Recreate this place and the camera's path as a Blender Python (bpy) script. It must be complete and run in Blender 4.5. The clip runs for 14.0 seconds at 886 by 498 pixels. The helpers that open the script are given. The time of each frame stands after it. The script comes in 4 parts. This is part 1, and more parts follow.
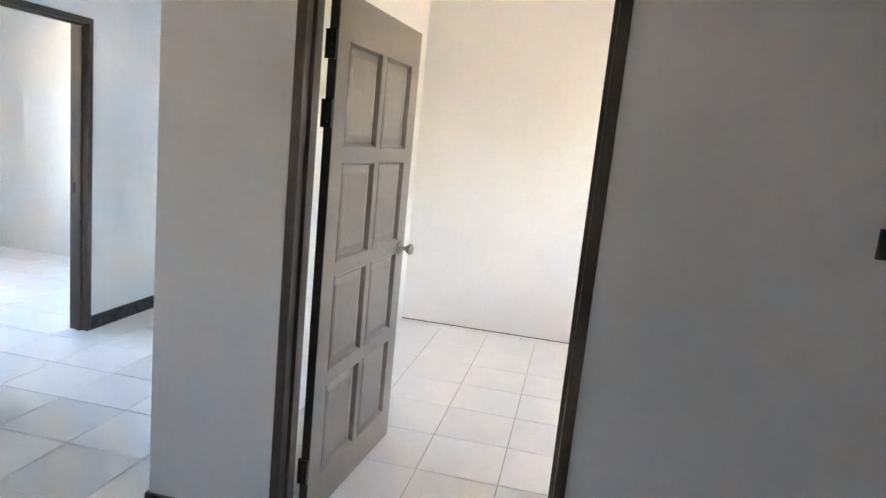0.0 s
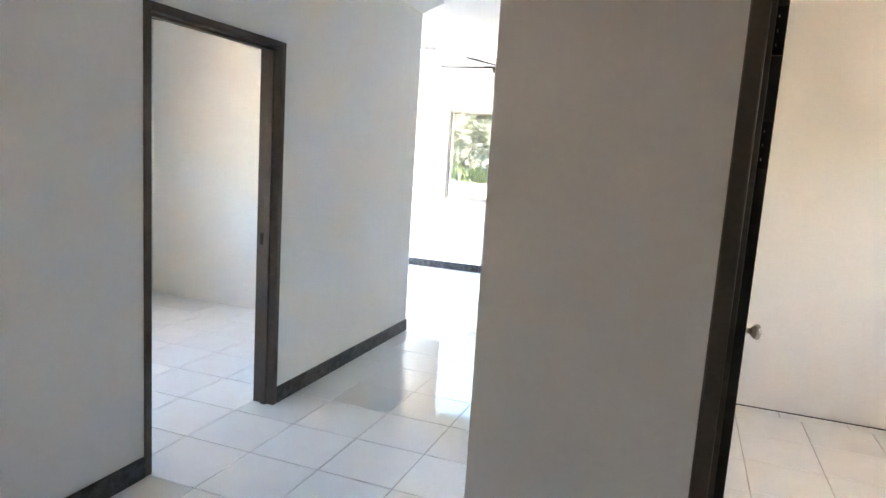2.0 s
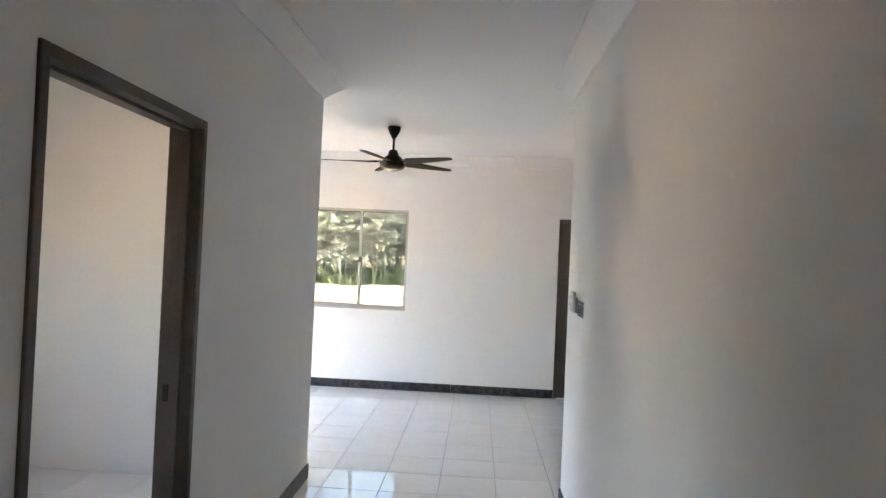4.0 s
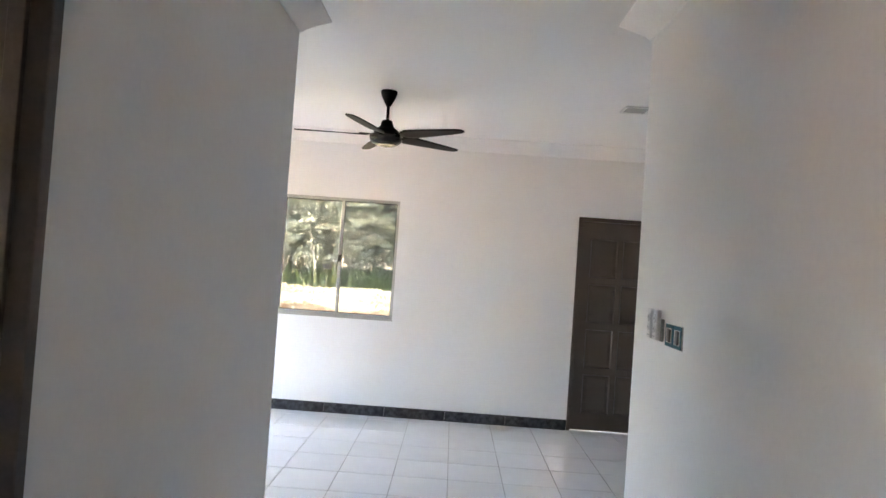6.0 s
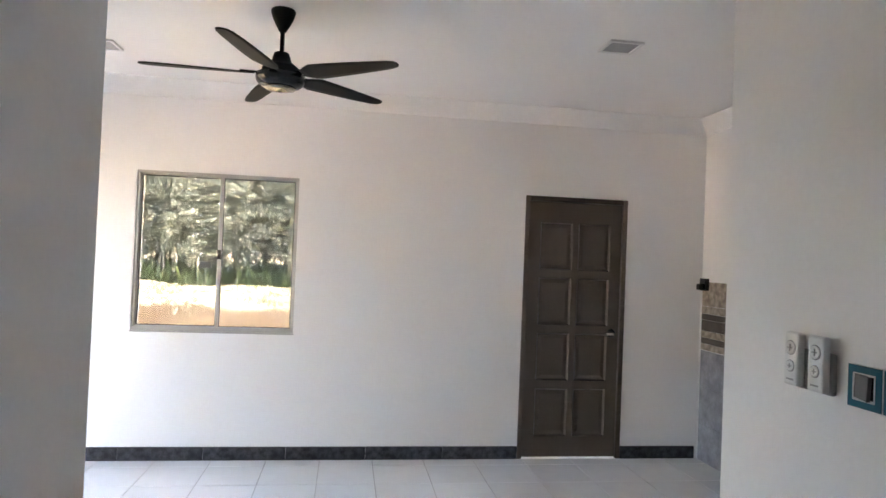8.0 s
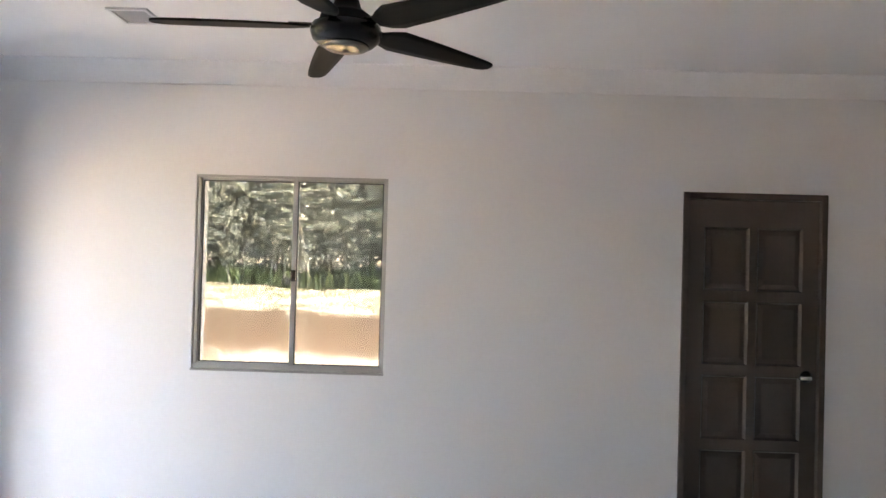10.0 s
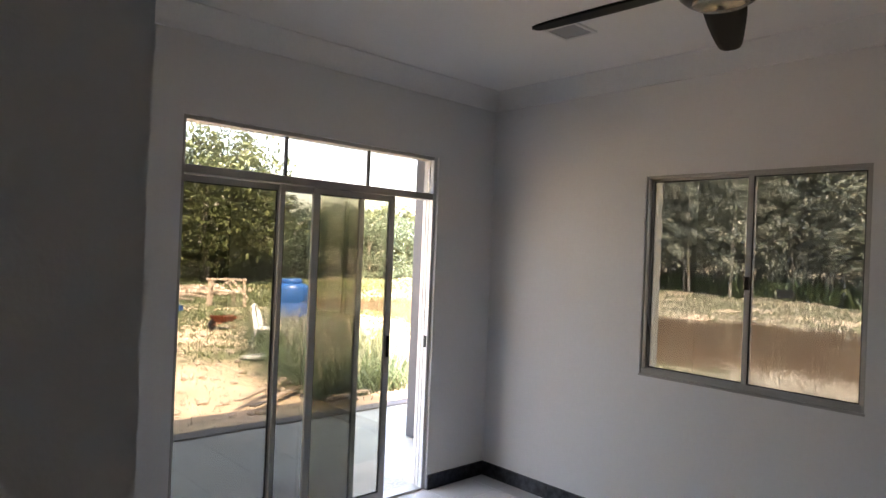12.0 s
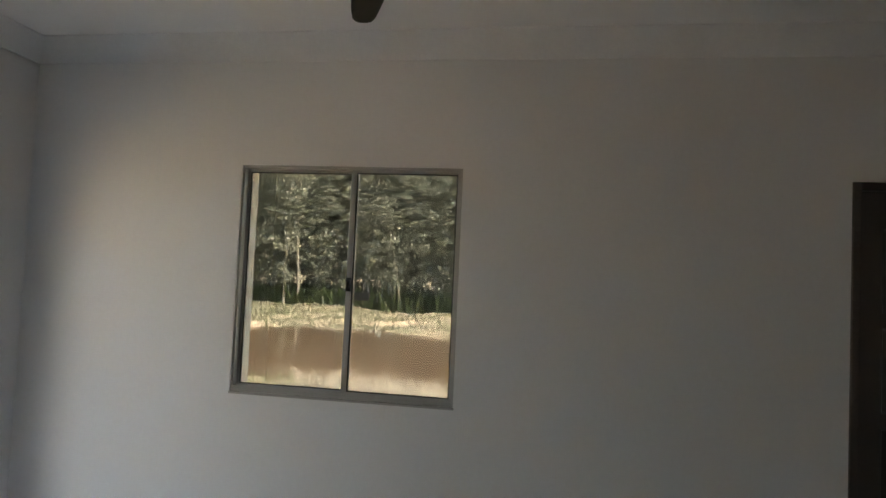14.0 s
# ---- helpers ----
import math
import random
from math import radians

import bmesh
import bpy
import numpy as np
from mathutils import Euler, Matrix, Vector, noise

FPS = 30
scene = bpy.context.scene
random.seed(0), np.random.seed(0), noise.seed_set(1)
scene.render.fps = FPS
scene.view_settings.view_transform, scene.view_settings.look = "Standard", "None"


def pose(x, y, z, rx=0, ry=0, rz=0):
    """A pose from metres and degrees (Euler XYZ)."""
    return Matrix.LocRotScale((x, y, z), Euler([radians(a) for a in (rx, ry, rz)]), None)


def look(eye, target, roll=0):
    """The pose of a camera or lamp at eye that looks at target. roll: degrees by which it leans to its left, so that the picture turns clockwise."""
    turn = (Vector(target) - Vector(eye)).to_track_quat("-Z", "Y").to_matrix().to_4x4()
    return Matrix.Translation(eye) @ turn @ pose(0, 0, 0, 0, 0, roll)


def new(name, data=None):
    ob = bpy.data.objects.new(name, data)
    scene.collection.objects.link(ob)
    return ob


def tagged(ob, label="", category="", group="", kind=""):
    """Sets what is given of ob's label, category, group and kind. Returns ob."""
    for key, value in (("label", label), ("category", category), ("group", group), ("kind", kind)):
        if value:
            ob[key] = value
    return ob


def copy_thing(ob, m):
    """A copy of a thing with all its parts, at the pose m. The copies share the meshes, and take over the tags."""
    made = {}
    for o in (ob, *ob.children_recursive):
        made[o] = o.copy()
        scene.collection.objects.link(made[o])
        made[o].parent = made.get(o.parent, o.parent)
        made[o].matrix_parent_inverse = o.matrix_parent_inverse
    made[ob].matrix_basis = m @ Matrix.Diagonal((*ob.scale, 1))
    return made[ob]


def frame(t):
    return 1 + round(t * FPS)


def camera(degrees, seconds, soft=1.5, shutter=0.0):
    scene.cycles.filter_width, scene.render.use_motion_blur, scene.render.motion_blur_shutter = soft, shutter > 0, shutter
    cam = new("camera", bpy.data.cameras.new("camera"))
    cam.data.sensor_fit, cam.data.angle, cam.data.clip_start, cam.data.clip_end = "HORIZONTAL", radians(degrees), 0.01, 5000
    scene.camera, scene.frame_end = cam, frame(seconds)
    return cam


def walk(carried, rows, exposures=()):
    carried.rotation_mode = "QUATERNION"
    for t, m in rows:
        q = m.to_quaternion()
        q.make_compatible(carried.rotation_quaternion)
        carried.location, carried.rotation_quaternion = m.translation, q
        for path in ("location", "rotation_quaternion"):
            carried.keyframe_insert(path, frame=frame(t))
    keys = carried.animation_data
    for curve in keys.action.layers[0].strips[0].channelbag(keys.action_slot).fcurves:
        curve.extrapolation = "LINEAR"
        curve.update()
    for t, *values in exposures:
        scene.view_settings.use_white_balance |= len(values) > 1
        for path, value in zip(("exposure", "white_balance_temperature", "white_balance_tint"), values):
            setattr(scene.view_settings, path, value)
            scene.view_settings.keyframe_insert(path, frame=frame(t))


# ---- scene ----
cam = camera(68.6, 14.0)
PATH = [
    (0, (1.476, -1.898, 1.558), (1.091, 0.037, 1.226), 5.7),
    (0.5, (1.339, -1.616, 1.576), (0.734, 0.256, 1.216), 4.7),
    (1, (1.11, -1.441, 1.569), (0.386, 0.386, 1.199), 4.4),
    (1.5, (0.752, -1.345, 1.573), (0.014, 0.472, 1.183), 3.9),
    (2, (0.426, -1.267, 1.544), (-0.251, 0.592, 1.257), 3.7),
    (2.5, (0.061, -1.099, 1.562), (-0.568, 0.795, 1.427), 0.9),
    (3, (-0.187, -0.99, 1.609), (-0.699, 0.943, 1.547), 1.8),
    (3.5, (-0.432, -0.92, 1.629), (-0.647, 1.069, 1.605), 1.1),
    (3.7, (-0.514, -0.831, 1.61), (-0.658, 1.164, 1.618), 1.5),
    (5.8, (-0.839, 0.41, 1.542), (-0.887, 2.409, 1.606), 4.2),
    (6, (-0.875, 0.566, 1.546), (-0.911, 2.565, 1.591), 4.0),
    (6.5, (-0.979, 0.931, 1.549), (-0.92, 2.929, 1.597), 3.1),
    (7, (-1.023, 1.272, 1.538), (-0.893, 3.267, 1.575), 2.5),
    (7.5, (-1.037, 1.639, 1.554), (-0.815, 3.626, 1.603), 2.4),
    (7.7, (-1.068, 1.769, 1.547), (-0.776, 3.747, 1.588), 2.3),
    (9.8, (-1.033, 2.978, 1.662), (-0.893, 4.973, 1.682), 1.4),
    (10, (-1.042, 3.078, 1.667), (-1.074, 5.078, 1.692), 1.6),
    (10.1, (-1.049, 3.134, 1.669), (-1.132, 5.132, 1.695), 1.6),
    (10.5, (-0.847, 3.269, 1.68), (-1.329, 5.21, 1.672), 0.9),
    (11, (-0.707, 3.477, 1.646), (-1.684, 5.222, 1.639), 2.2),
    (11.5, (-0.645, 3.478, 1.672), (-1.908, 5.029, 1.667), 2.7),
    (12, (-0.578, 3.466, 1.63), (-2.044, 4.826, 1.638), 2.4),
    (12.5, (-0.634, 3.512, 1.66), (-2.074, 4.9, 1.653), 2.5),
    (13, (-0.700, 3.62, 1.655), (-1.951, 5.18, 1.637), 2.6),
    (13.5, (-0.844, 3.786, 1.662), (-1.629, 5.625, 1.68), 2.4),
    (14, (-1.015, 3.824, 1.576), (-1.335, 5.796, 1.67), 2.6),
]
EXPOSURES = [
    (0.0, 8.05, 6150, 13), (0.5, 7.88, 6350, 13), (1.0, 7.75, 6500, 13), (1.5, 7.66, 6600, 13), (2.0, 7.52, 6800, 14), (2.5, 6.87, 6950, 15), (3.0, 6.62, 7200, 16),
    (3.5, 6.5, 7250, 17), (6.0, 6.28, 7200, 19), (6.5, 6.32, 7150, 18), (7.0, 6.2, 7700, 25), (7.5, 6.13, 7250, 21), (9.8, 5.75, 7200, 20), (10.0, 5.65, 7250, 21),
    (10.5, 5.2, 7300, 21), (11.0, 4.5, 7450, 22), (12.0, 3.9, 7600, 21), (12.5, 3.68, 7550, 18), (13.0, 3.42, 7450, 17), (13.5, 3.08, 7500, 15), (14.0, 3.97, 7800, 13),
]
walk(cam, [(t, look(e, a, r)) for t, e, a, r in PATH], EXPOSURES)

# ---- world, sun, large lights ----
world = bpy.data.worlds.new("sky")
scene.world = world
world.use_nodes = True
wn = world.node_tree.nodes
wn.clear()
w_out = wn.new("ShaderNodeOutputWorld")
w_bg = wn.new("ShaderNodeBackground")
w_sky = wn.new("ShaderNodeTexSky")
w_sky.sky_type = "NISHITA"
w_sky.sun_disc = False
w_sky.sun_elevation = radians(55)
w_sky.sun_rotation = radians(115)
w_sky.dust_density = 3.0
w_sky.air_density = 1.2
w_bg.inputs["Strength"].default_value = 0.15
world.node_tree.links.new(w_sky.outputs[0], w_bg.inputs["Color"])
world.node_tree.links.new(w_bg.outputs[0], w_out.inputs["Surface"])

sun = new("sun", bpy.data.lights.new("sun", "SUN"))
sun.data.energy = 4.0
sun.data.angle = radians(0.6)
sun.data.color = (1.0, 0.94, 0.85)
_e, _a = radians(55), radians(115)
sun.matrix_world = look((0, 0, 40), Vector((0, 0, 40)) - Vector((math.sin(_a) * math.cos(_e), math.cos(_a) * math.cos(_e), math.sin(_e))))



# ---- materials ----
def material(name, colour, rough=0.6, metal=0.0, second=None, scale=6.0, amount=0.5, fine=None, bump=0.0, bump_scale=60.0, coat=0.0, rand=0.0, spec=0.5, detail=4.0):
    """Principled surface with variation at two scales and fine relief."""
    m = bpy.data.materials.new(name)
    m.use_nodes = True
    nt = m.node_tree
    n, l = nt.nodes, nt.links
    p = n["Principled BSDF"]
    p.inputs["Roughness"].default_value = rough
    p.inputs["Metallic"].default_value = metal
    p.inputs["Specular IOR Level"].default_value = spec
    p.inputs["Coat Weight"].default_value = coat
    p.inputs["Coat Roughness"].default_value = 0.06
    tc = n.new("ShaderNodeTexCoord")
    second = second or tuple(c * 0.86 for c in colour)
    big = n.new("ShaderNodeTexNoise")
    big.inputs["Scale"].default_value = scale
    big.inputs["Detail"].default_value = detail
    l.new(tc.outputs["Object"], big.inputs["Vector"])
    ramp = n.new("ShaderNodeMapRange")
    ramp.inputs["From Min"].default_value, ramp.inputs["From Max"].default_value = 0.5 - 0.25 / max(amount, 0.05), 0.5 + 0.25 / max(amount, 0.05)
    l.new(big.outputs["Fac"], ramp.inputs["Value"])
    mix = n.new("ShaderNodeMix")
    mix.data_type = "RGBA"
    mix.inputs["A"].default_value = (*colour, 1)
    mix.inputs["B"].default_value = (*second, 1)
    l.new(ramp.outputs["Result"], mix.inputs["Factor"])
    last = mix.outputs["Result"]
    if fine:
        f = n.new("ShaderNodeTexNoise")
        f.inputs["Scale"].default_value = fine[0]
        f.inputs["Detail"].default_value = 3.0
        l.new(tc.outputs["Object"], f.inputs["Vector"])
        mr = n.new("ShaderNodeMapRange")
        mr.inputs["From Min"].default_value, mr.inputs["From Max"].default_value = 0.3, 0.7
        mr.inputs["To Min"].default_value, mr.inputs["To Max"].default_value = 1.0 - fine[1], 1.0 + fine[1]
        l.new(f.outputs["Fac"], mr.inputs["Value"])
        hv = n.new("ShaderNodeHueSaturation")
        l.new(last, hv.inputs["Color"])
        l.new(mr.outputs["Result"], hv.inputs["Value"])
        last = hv.outputs["Color"]
    if rand:
        oi = n.new("ShaderNodeObjectInfo")
        rr = n.new("ShaderNodeMapRange")
        rr.inputs["To Min"].default_value, rr.inputs["To Max"].default_value = 1.0 - rand, 1.0 + rand
        l.new(oi.outputs["Random"], rr.inputs["Value"])
        hv = n.new("ShaderNodeHueSaturation")
        l.new(last, hv.inputs["Color"])
        l.new(rr.outputs["Result"], hv.inputs["Value"])
        last = hv.outputs["Color"]
    l.new(last, p.inputs["Base Color"])
    if bump:
        b = n.new("ShaderNodeBump")
        b.inputs["Strength"].default_value = bump
        b.inputs["Distance"].default_value = 0.01
        t = n.new("ShaderNodeTexNoise")
        t.inputs["Scale"].default_value = bump_scale
        t.inputs["Detail"].default_value = 5.0
        l.new(tc.outputs["Object"], t.inputs["Vector"])
        l.new(t.outputs["Fac"], b.inputs["Height"])
        l.new(b.outputs["Normal"], p.inputs["Normal"])
    return m


def glass_material(name, tint):
    """Thin tinted pane: light goes straight through, with a reflection that grows towards grazing."""
    m = bpy.data.materials.new(name)
    m.use_nodes = True
    n, l = m.node_tree.nodes, m.node_tree.links
    n.clear()
    out = n.new("ShaderNodeOutputMaterial")
    tr = n.new("ShaderNodeBsdfTransparent")
    tr.inputs["Color"].default_value = (*tint, 1)
    gl = n.new("ShaderNodeBsdfGlossy")
    gl.inputs["Roughness"].default_value = 0.01
    lw = n.new("ShaderNodeLayerWeight")
    lw.inputs["Blend"].default_value = 0.5
    pw = n.new("ShaderNodeMath")
    pw.operation = "POWER"
    pw.inputs[1].default_value = 5.0
    l.new(lw.outputs["Facing"], pw.inputs[0])
    sc = n.new("ShaderNodeMapRange")
    sc.inputs["To Min"].default_value, sc.inputs["To Max"].default_value = 0.075, 1.0
    l.new(pw.outputs[0], sc.inputs["Value"])
    mx = n.new("ShaderNodeMixShader")
    l.new(sc.outputs["Result"], mx.inputs[0])
    l.new(tr.outputs[0], mx.inputs[1])
    l.new(gl.outputs[0], mx.inputs[2])
    l.new(mx.outputs[0], out.inputs["Surface"])
    return m


def leaf_material(name, colour, second, rough=0.45, back=0.35):
    """Leaves and blades: diffuse and translucent, each island a little different."""
    m = bpy.data.materials.new(name)
    m.use_nodes = True
    n, l = m.node_tree.nodes, m.node_tree.links
    p = n["Principled BSDF"]
    p.inputs["Roughness"].default_value = rough
    geo = n.new("ShaderNodeNewGeometry")
    mix = n.new("ShaderNodeMix")
    mix.data_type = "RGBA"
    mix.inputs["A"].default_value = (*colour, 1)
    mix.inputs["B"].default_value = (*second, 1)
    l.new(geo.outputs["Random Per Island"], mix.inputs["Factor"])
    l.new(mix.outputs["Result"], p.inputs["Base Color"])
    tl = n.new("ShaderNodeBsdfTranslucent")
    l.new(mix.outputs["Result"], tl.inputs["Color"])
    mx = n.new("ShaderNodeMixShader")
    mx.inputs[0].default_value = back
    l.new(p.outputs[0], mx.inputs[1])
    l.new(tl.outputs[0], mx.inputs[2])
    l.new(mx.outputs[0], n["Material Output"].inputs["Surface"])
    return m


WALL = material("white_wall_paint", (0.83, 0.818, 0.810), 0.75, second=(0.80, 0.788, 0.78), scale=1.6, amount=0.6, fine=(45, 0.012), bump=0.10, bump_scale=90)
CREAM = material("cream_wall_paint", (0.83, 0.812, 0.775), 0.75, second=(0.80, 0.782, 0.745), scale=1.6, amount=0.6, fine=(45, 0.012), bump=0.10, bump_scale=90)
CEIL = material("white_ceiling_paint", (0.87, 0.86, 0.85), 0.8, second=(0.845, 0.835, 0.825), scale=1.2, amount=0.6, fine=(60, 0.01), bump=0.06, bump_scale=120)
PLASTER = material("white_plaster_moulding", (0.86, 0.85, 0.84), 0.7, fine=(60, 0.02), scale=8, amount=0.3)
RENDER_OUT = material("cream_exterior_render", (0.84, 0.80, 0.69), 0.85, fine=(40, 0.04), bump=0.2, bump_scale=70)
TILE = material("glossy_white_ceramic_tile", (0.78, 0.78, 0.775), 0.07, second=(0.72, 0.72, 0.72), scale=5.0, amount=0.7, fine=(90, 0.012), rand=0.025, bump=0.015, bump_scale=14)
GROUT = material("grey_tile_grout", (0.30, 0.29, 0.275), 0.9, second=(0.46, 0.45, 0.43), scale=3.0, amount=1.2, fine=(50, 0.2), bump=0.3)
STONE = material("dark_speckled_stone_skirting", (0.012, 0.011, 0.013), 0.30, spec=0.3, second=(0.065, 0.063, 0.072), scale=20, amount=1.7, fine=(120, 0.35), rand=0.15, detail=8)
FRAME = material("brown_stained_timber", (0.092, 0.066, 0.050), 0.45, second=(0.062, 0.046, 0.036), scale=9, amount=0.8, fine=(70, 0.12), bump=0.12, bump_scale=50)
DOOR = material("taupe_painted_timber", (0.25, 0.215, 0.185), 0.42, second=(0.22, 0.19, 0.162), scale=6, amount=0.6, fine=(60, 0.05), bump=0.10, bump_scale=45)
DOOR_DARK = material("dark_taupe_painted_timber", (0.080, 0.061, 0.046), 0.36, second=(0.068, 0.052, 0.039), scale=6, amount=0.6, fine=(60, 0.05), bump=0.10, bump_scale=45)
DOOR_EDGE = material("dark_door_edge", (0.03, 0.024, 0.02), 0.6, fine=(60, 0.2))
ALU = material("bronze_grey_aluminium", (0.47, 0.455, 0.425), 0.45, 0.40, scale=8, amount=0.3, fine=(80, 0.03))
ALU_DARK = material("black_rubber_gasket", (0.02, 0.02, 0.02), 0.7, fine=(80, 0.1))
ALU_WHITE = material("white_coated_aluminium", (0.75, 0.75, 0.75), 0.4, fine=(60, 0.03))
BLACK = material("black_gloss_plastic", (0.012, 0.012, 0.013), 0.22, fine=(60, 0.1))
MATT = material("satin_black_metal", (0.006, 0.006, 0.006), 0.5, spec=0.1, fine=(60, 0.1))
IRON = material("black_hinge_steel", (0.02, 0.018, 0.017), 0.4, 0.6, fine=(60, 0.15))
BLADE = material("dark_grey_fan_blade", (0.006, 0.0056, 0.0052), 0.55, spec=0.08, fine=(40, 0.08), scale=5, amount=0.4)
BRIGHT = material("polished_chrome", (0.75, 0.74, 0.72), 0.12, 1.0, fine=(40, 0.03))
CHROME = material("smoked_chrome", (0.055, 0.053, 0.051), 0.25, 1.0, fine=(40, 0.03))
NICKEL = material("dull_nickel", (0.30, 0.26, 0.20), 0.22, 1.0, fine=(60, 0.04))
BRASS = material("satin_nickel", (0.55, 0.50, 0.44), 0.25, 1.0, fine=(60, 0.04))
TEAL = material("teal_switch_film", (0.001, 0.075, 0.11), 0.45, spec=0.12, second=(0.001, 0.10, 0.14), scale=30, amount=0.7, fine=(90, 0.05))
ROCKER = material("grey_brushed_rocker", (0.11, 0.105, 0.105), 0.4, 0.2, fine=(150, 0.1))
WHITE_PLASTIC = material("white_plastic", (0.78, 0.78, 0.77), 0.4, fine=(60, 0.02))
GREY_PLASTIC = material("grey_plastic", (0.36, 0.36, 0.36), 0.5, fine=(60, 0.05))
DIFFUSER = material("frosted_panel_diffuser", (0.36, 0.36, 0.38), 0.5, fine=(60, 0.03))
MARBLE = material("blue_grey_mottled_tile", (0.16, 0.165, 0.185), 0.3, second=(0.27, 0.275, 0.30), scale=9, amount=1.6, fine=(40, 0.12), detail=6)
BORDER = material("brown_striped_tile", (0.075, 0.05, 0.037), 0.3, second=(0.03, 0.022, 0.018), scale=12, amount=1.0, fine=(50, 0.15))
BORDER_PALE = material("beige_patterned_tile", (0.42, 0.36, 0.29), 0.3, second=(0.16, 0.12, 0.09), scale=20, amount=1.3, fine=(50, 0.1))
GLASS = glass_material("tinted_window_glass", (0.335, 0.344, 0.333))
# tints added on the unseen room windows to hold back their daylight
GLASS_DIM_BEDROOM = glass_material("bedroom_daylight_tint", (0.63, 0.625, 0.61))
GLASS_DIM_ROOM = glass_material("side_room_daylight_tint", (0.35, 0.348, 0.345))
# tint sets strength and warmth of the added hall window's light
GLASS_HALL_FILL = glass_material("hall_fill_tint", (0.195, 0.188, 0.176))
GLASS_DOOR = glass_material("bronze_tinted_glass", (0.405, 0.398, 0.372))
GLASS_SLIDE = glass_material("pale_bronze_glass", (0.79, 0.775, 0.71))
GLASS_CLEAR = glass_material("clear_glass", (0.7, 0.7, 0.7))
SOIL = material("sandy_orange_soil", (0.58, 0.44, 0.325), 0.95, second=(0.115, 0.125, 0.06), scale=0.40, amount=1.7, fine=(3.5, 0.22), bump=0.6, bump_scale=6, detail=8)
CONCRETE = material("grey_cement_porch", (0.165, 0.165, 0.14), 0.45, second=(0.27, 0.268, 0.235), scale=2.2, amount=1.1, fine=(30, 0.08), bump=0.15, bump_scale=40)
KERB = material("dark_kerb_cement", (0.09, 0.085, 0.08), 0.8, fine=(20, 0.15), bump=0.3)
COLUMN = material("dark_grey_column_paint", (0.065, 0.068, 0.074), 0.7, second=(0.08, 0.08, 0.085), scale=4, amount=0.8, fine=(30, 0.08))
WATER = material("brown_pond_water", (0.118, 0.074, 0.045), 0.07, second=(0.155, 0.10, 0.062), scale=0.25, amount=0.8, bump=0.04, bump_scale=2.5, spec=0.5)
BARK = material("grey_brown_bark", (0.20, 0.175, 0.14), 0.9, second=(0.32, 0.29, 0.24), scale=3, amount=1.0, fine=(25, 0.2), bump=0.5, bump_scale=20)
BARK_PALE = material("pale_grey_bark", (0.36, 0.33, 0.28), 0.9, second=(0.24, 0.215, 0.18), scale=2, amount=1.0, fine=(25, 0.15), bump=0.3, bump_scale=20)
LEAF = leaf_material("green_leaves", (0.028, 0.045, 0.016), (0.17, 0.195, 0.085), 0.34)
# grey-green, paled further so the colour holds the glare over the wood
LEAF_WOOD = leaf_material("glare_paled_green_leaves", (0.06, 0.078, 0.056), (0.46, 0.485, 0.40), 0.3)
TALL = leaf_material("deep_green_grass", (0.035, 0.062, 0.024), (0.12, 0.165, 0.08))
# green leaves with the distance haze mixed in as blue
LEAF_FAR = leaf_material("haze_blued_green_leaves", (0.03, 0.05, 0.03), (0.15, 0.20, 0.13), 0.34)
GRASS = leaf_material("green_grass", (0.075, 0.11, 0.045), (0.20, 0.23, 0.115))
DRY = leaf_material("dry_straw_grass", (0.33, 0.285, 0.215), (0.57, 0.52, 0.44), 0.7, 0.25)
WOOD = material("weathered_timber", (0.40, 0.32, 0.25), 0.8, second=(0.25, 0.2, 0.15), scale=5, amount=1.0, fine=(30, 0.15), bump=0.3)
BLUE = material("blue_polyethylene", (0.008, 0.06, 0.20), 0.35, second=(0.012, 0.08, 0.25), scale=3, amount=0.6, fine=(25, 0.05))
TWIG = material("bleached_twigs", (0.38, 0.33, 0.27), 0.8, fine=(20, 0.15))
RED = material("rusty_red_paint", (0.36, 0.13, 0.07), 0.6, second=(0.24, 0.07, 0.035), scale=8, amount=1.0, fine=(30, 0.1))
RUBBLE = material("pale_rubble", (0.46, 0.41, 0.35), 0.95, second=(0.35, 0.27, 0.2), scale=7, amount=1.0, fine=(25, 0.12), bump=0.4)


# ---- mesh helpers ----
def finish(ob, smooth=False):
    if smooth:
        for poly in ob.data.polygons:
            poly.use_smooth = True
    return ob


def part(name, bm, mat, parent=None, label="", smooth=False, m=None):
    """Links a bmesh as one mesh object, under a thing or a part."""
    me = bpy.data.meshes.new(name)
    bm.to_mesh(me)
    bm.free()
    me.materials.append(mat)
    ob = new(name, me)
    if m is not None:
        ob.matrix_basis = m
    ob.parent = parent
    if label:
        ob["label"] = label
    return finish(ob, smooth)


def thing(name, m, label, category, group="", kind=""):
    ob = new(name)
    ob.matrix_basis = m
    ob.empty_display_size = 0.1
    return tagged(ob, label, category, group, kind)


def add_box(bm, x0, x1, y0, y1, z0, z1, bevel=0.0, m=None):
    vs = bmesh.ops.create_cube(bm, size=1.0)["verts"]
    for v in vs:
        v.co = Vector(((x0 + x1) / 2 + v.co.x * (x1 - x0), (y0 + y1) / 2 + v.co.y * (y1 - y0), (z0 + z1) / 2 + v.co.z * (z1 - z0)))
    if bevel:
        es = list({e for v in vs for e in v.link_edges})
        made = bmesh.ops.bevel(bm, geom=es, offset=bevel, segments=2, profile=0.5, affect="EDGES")
        vs = list({v for f in made["faces"] for v in f.verts} | {v for v in vs if v.is_valid})
    if m is not None:
        bmesh.ops.transform(bm, matrix=m, verts=vs)
    return bm


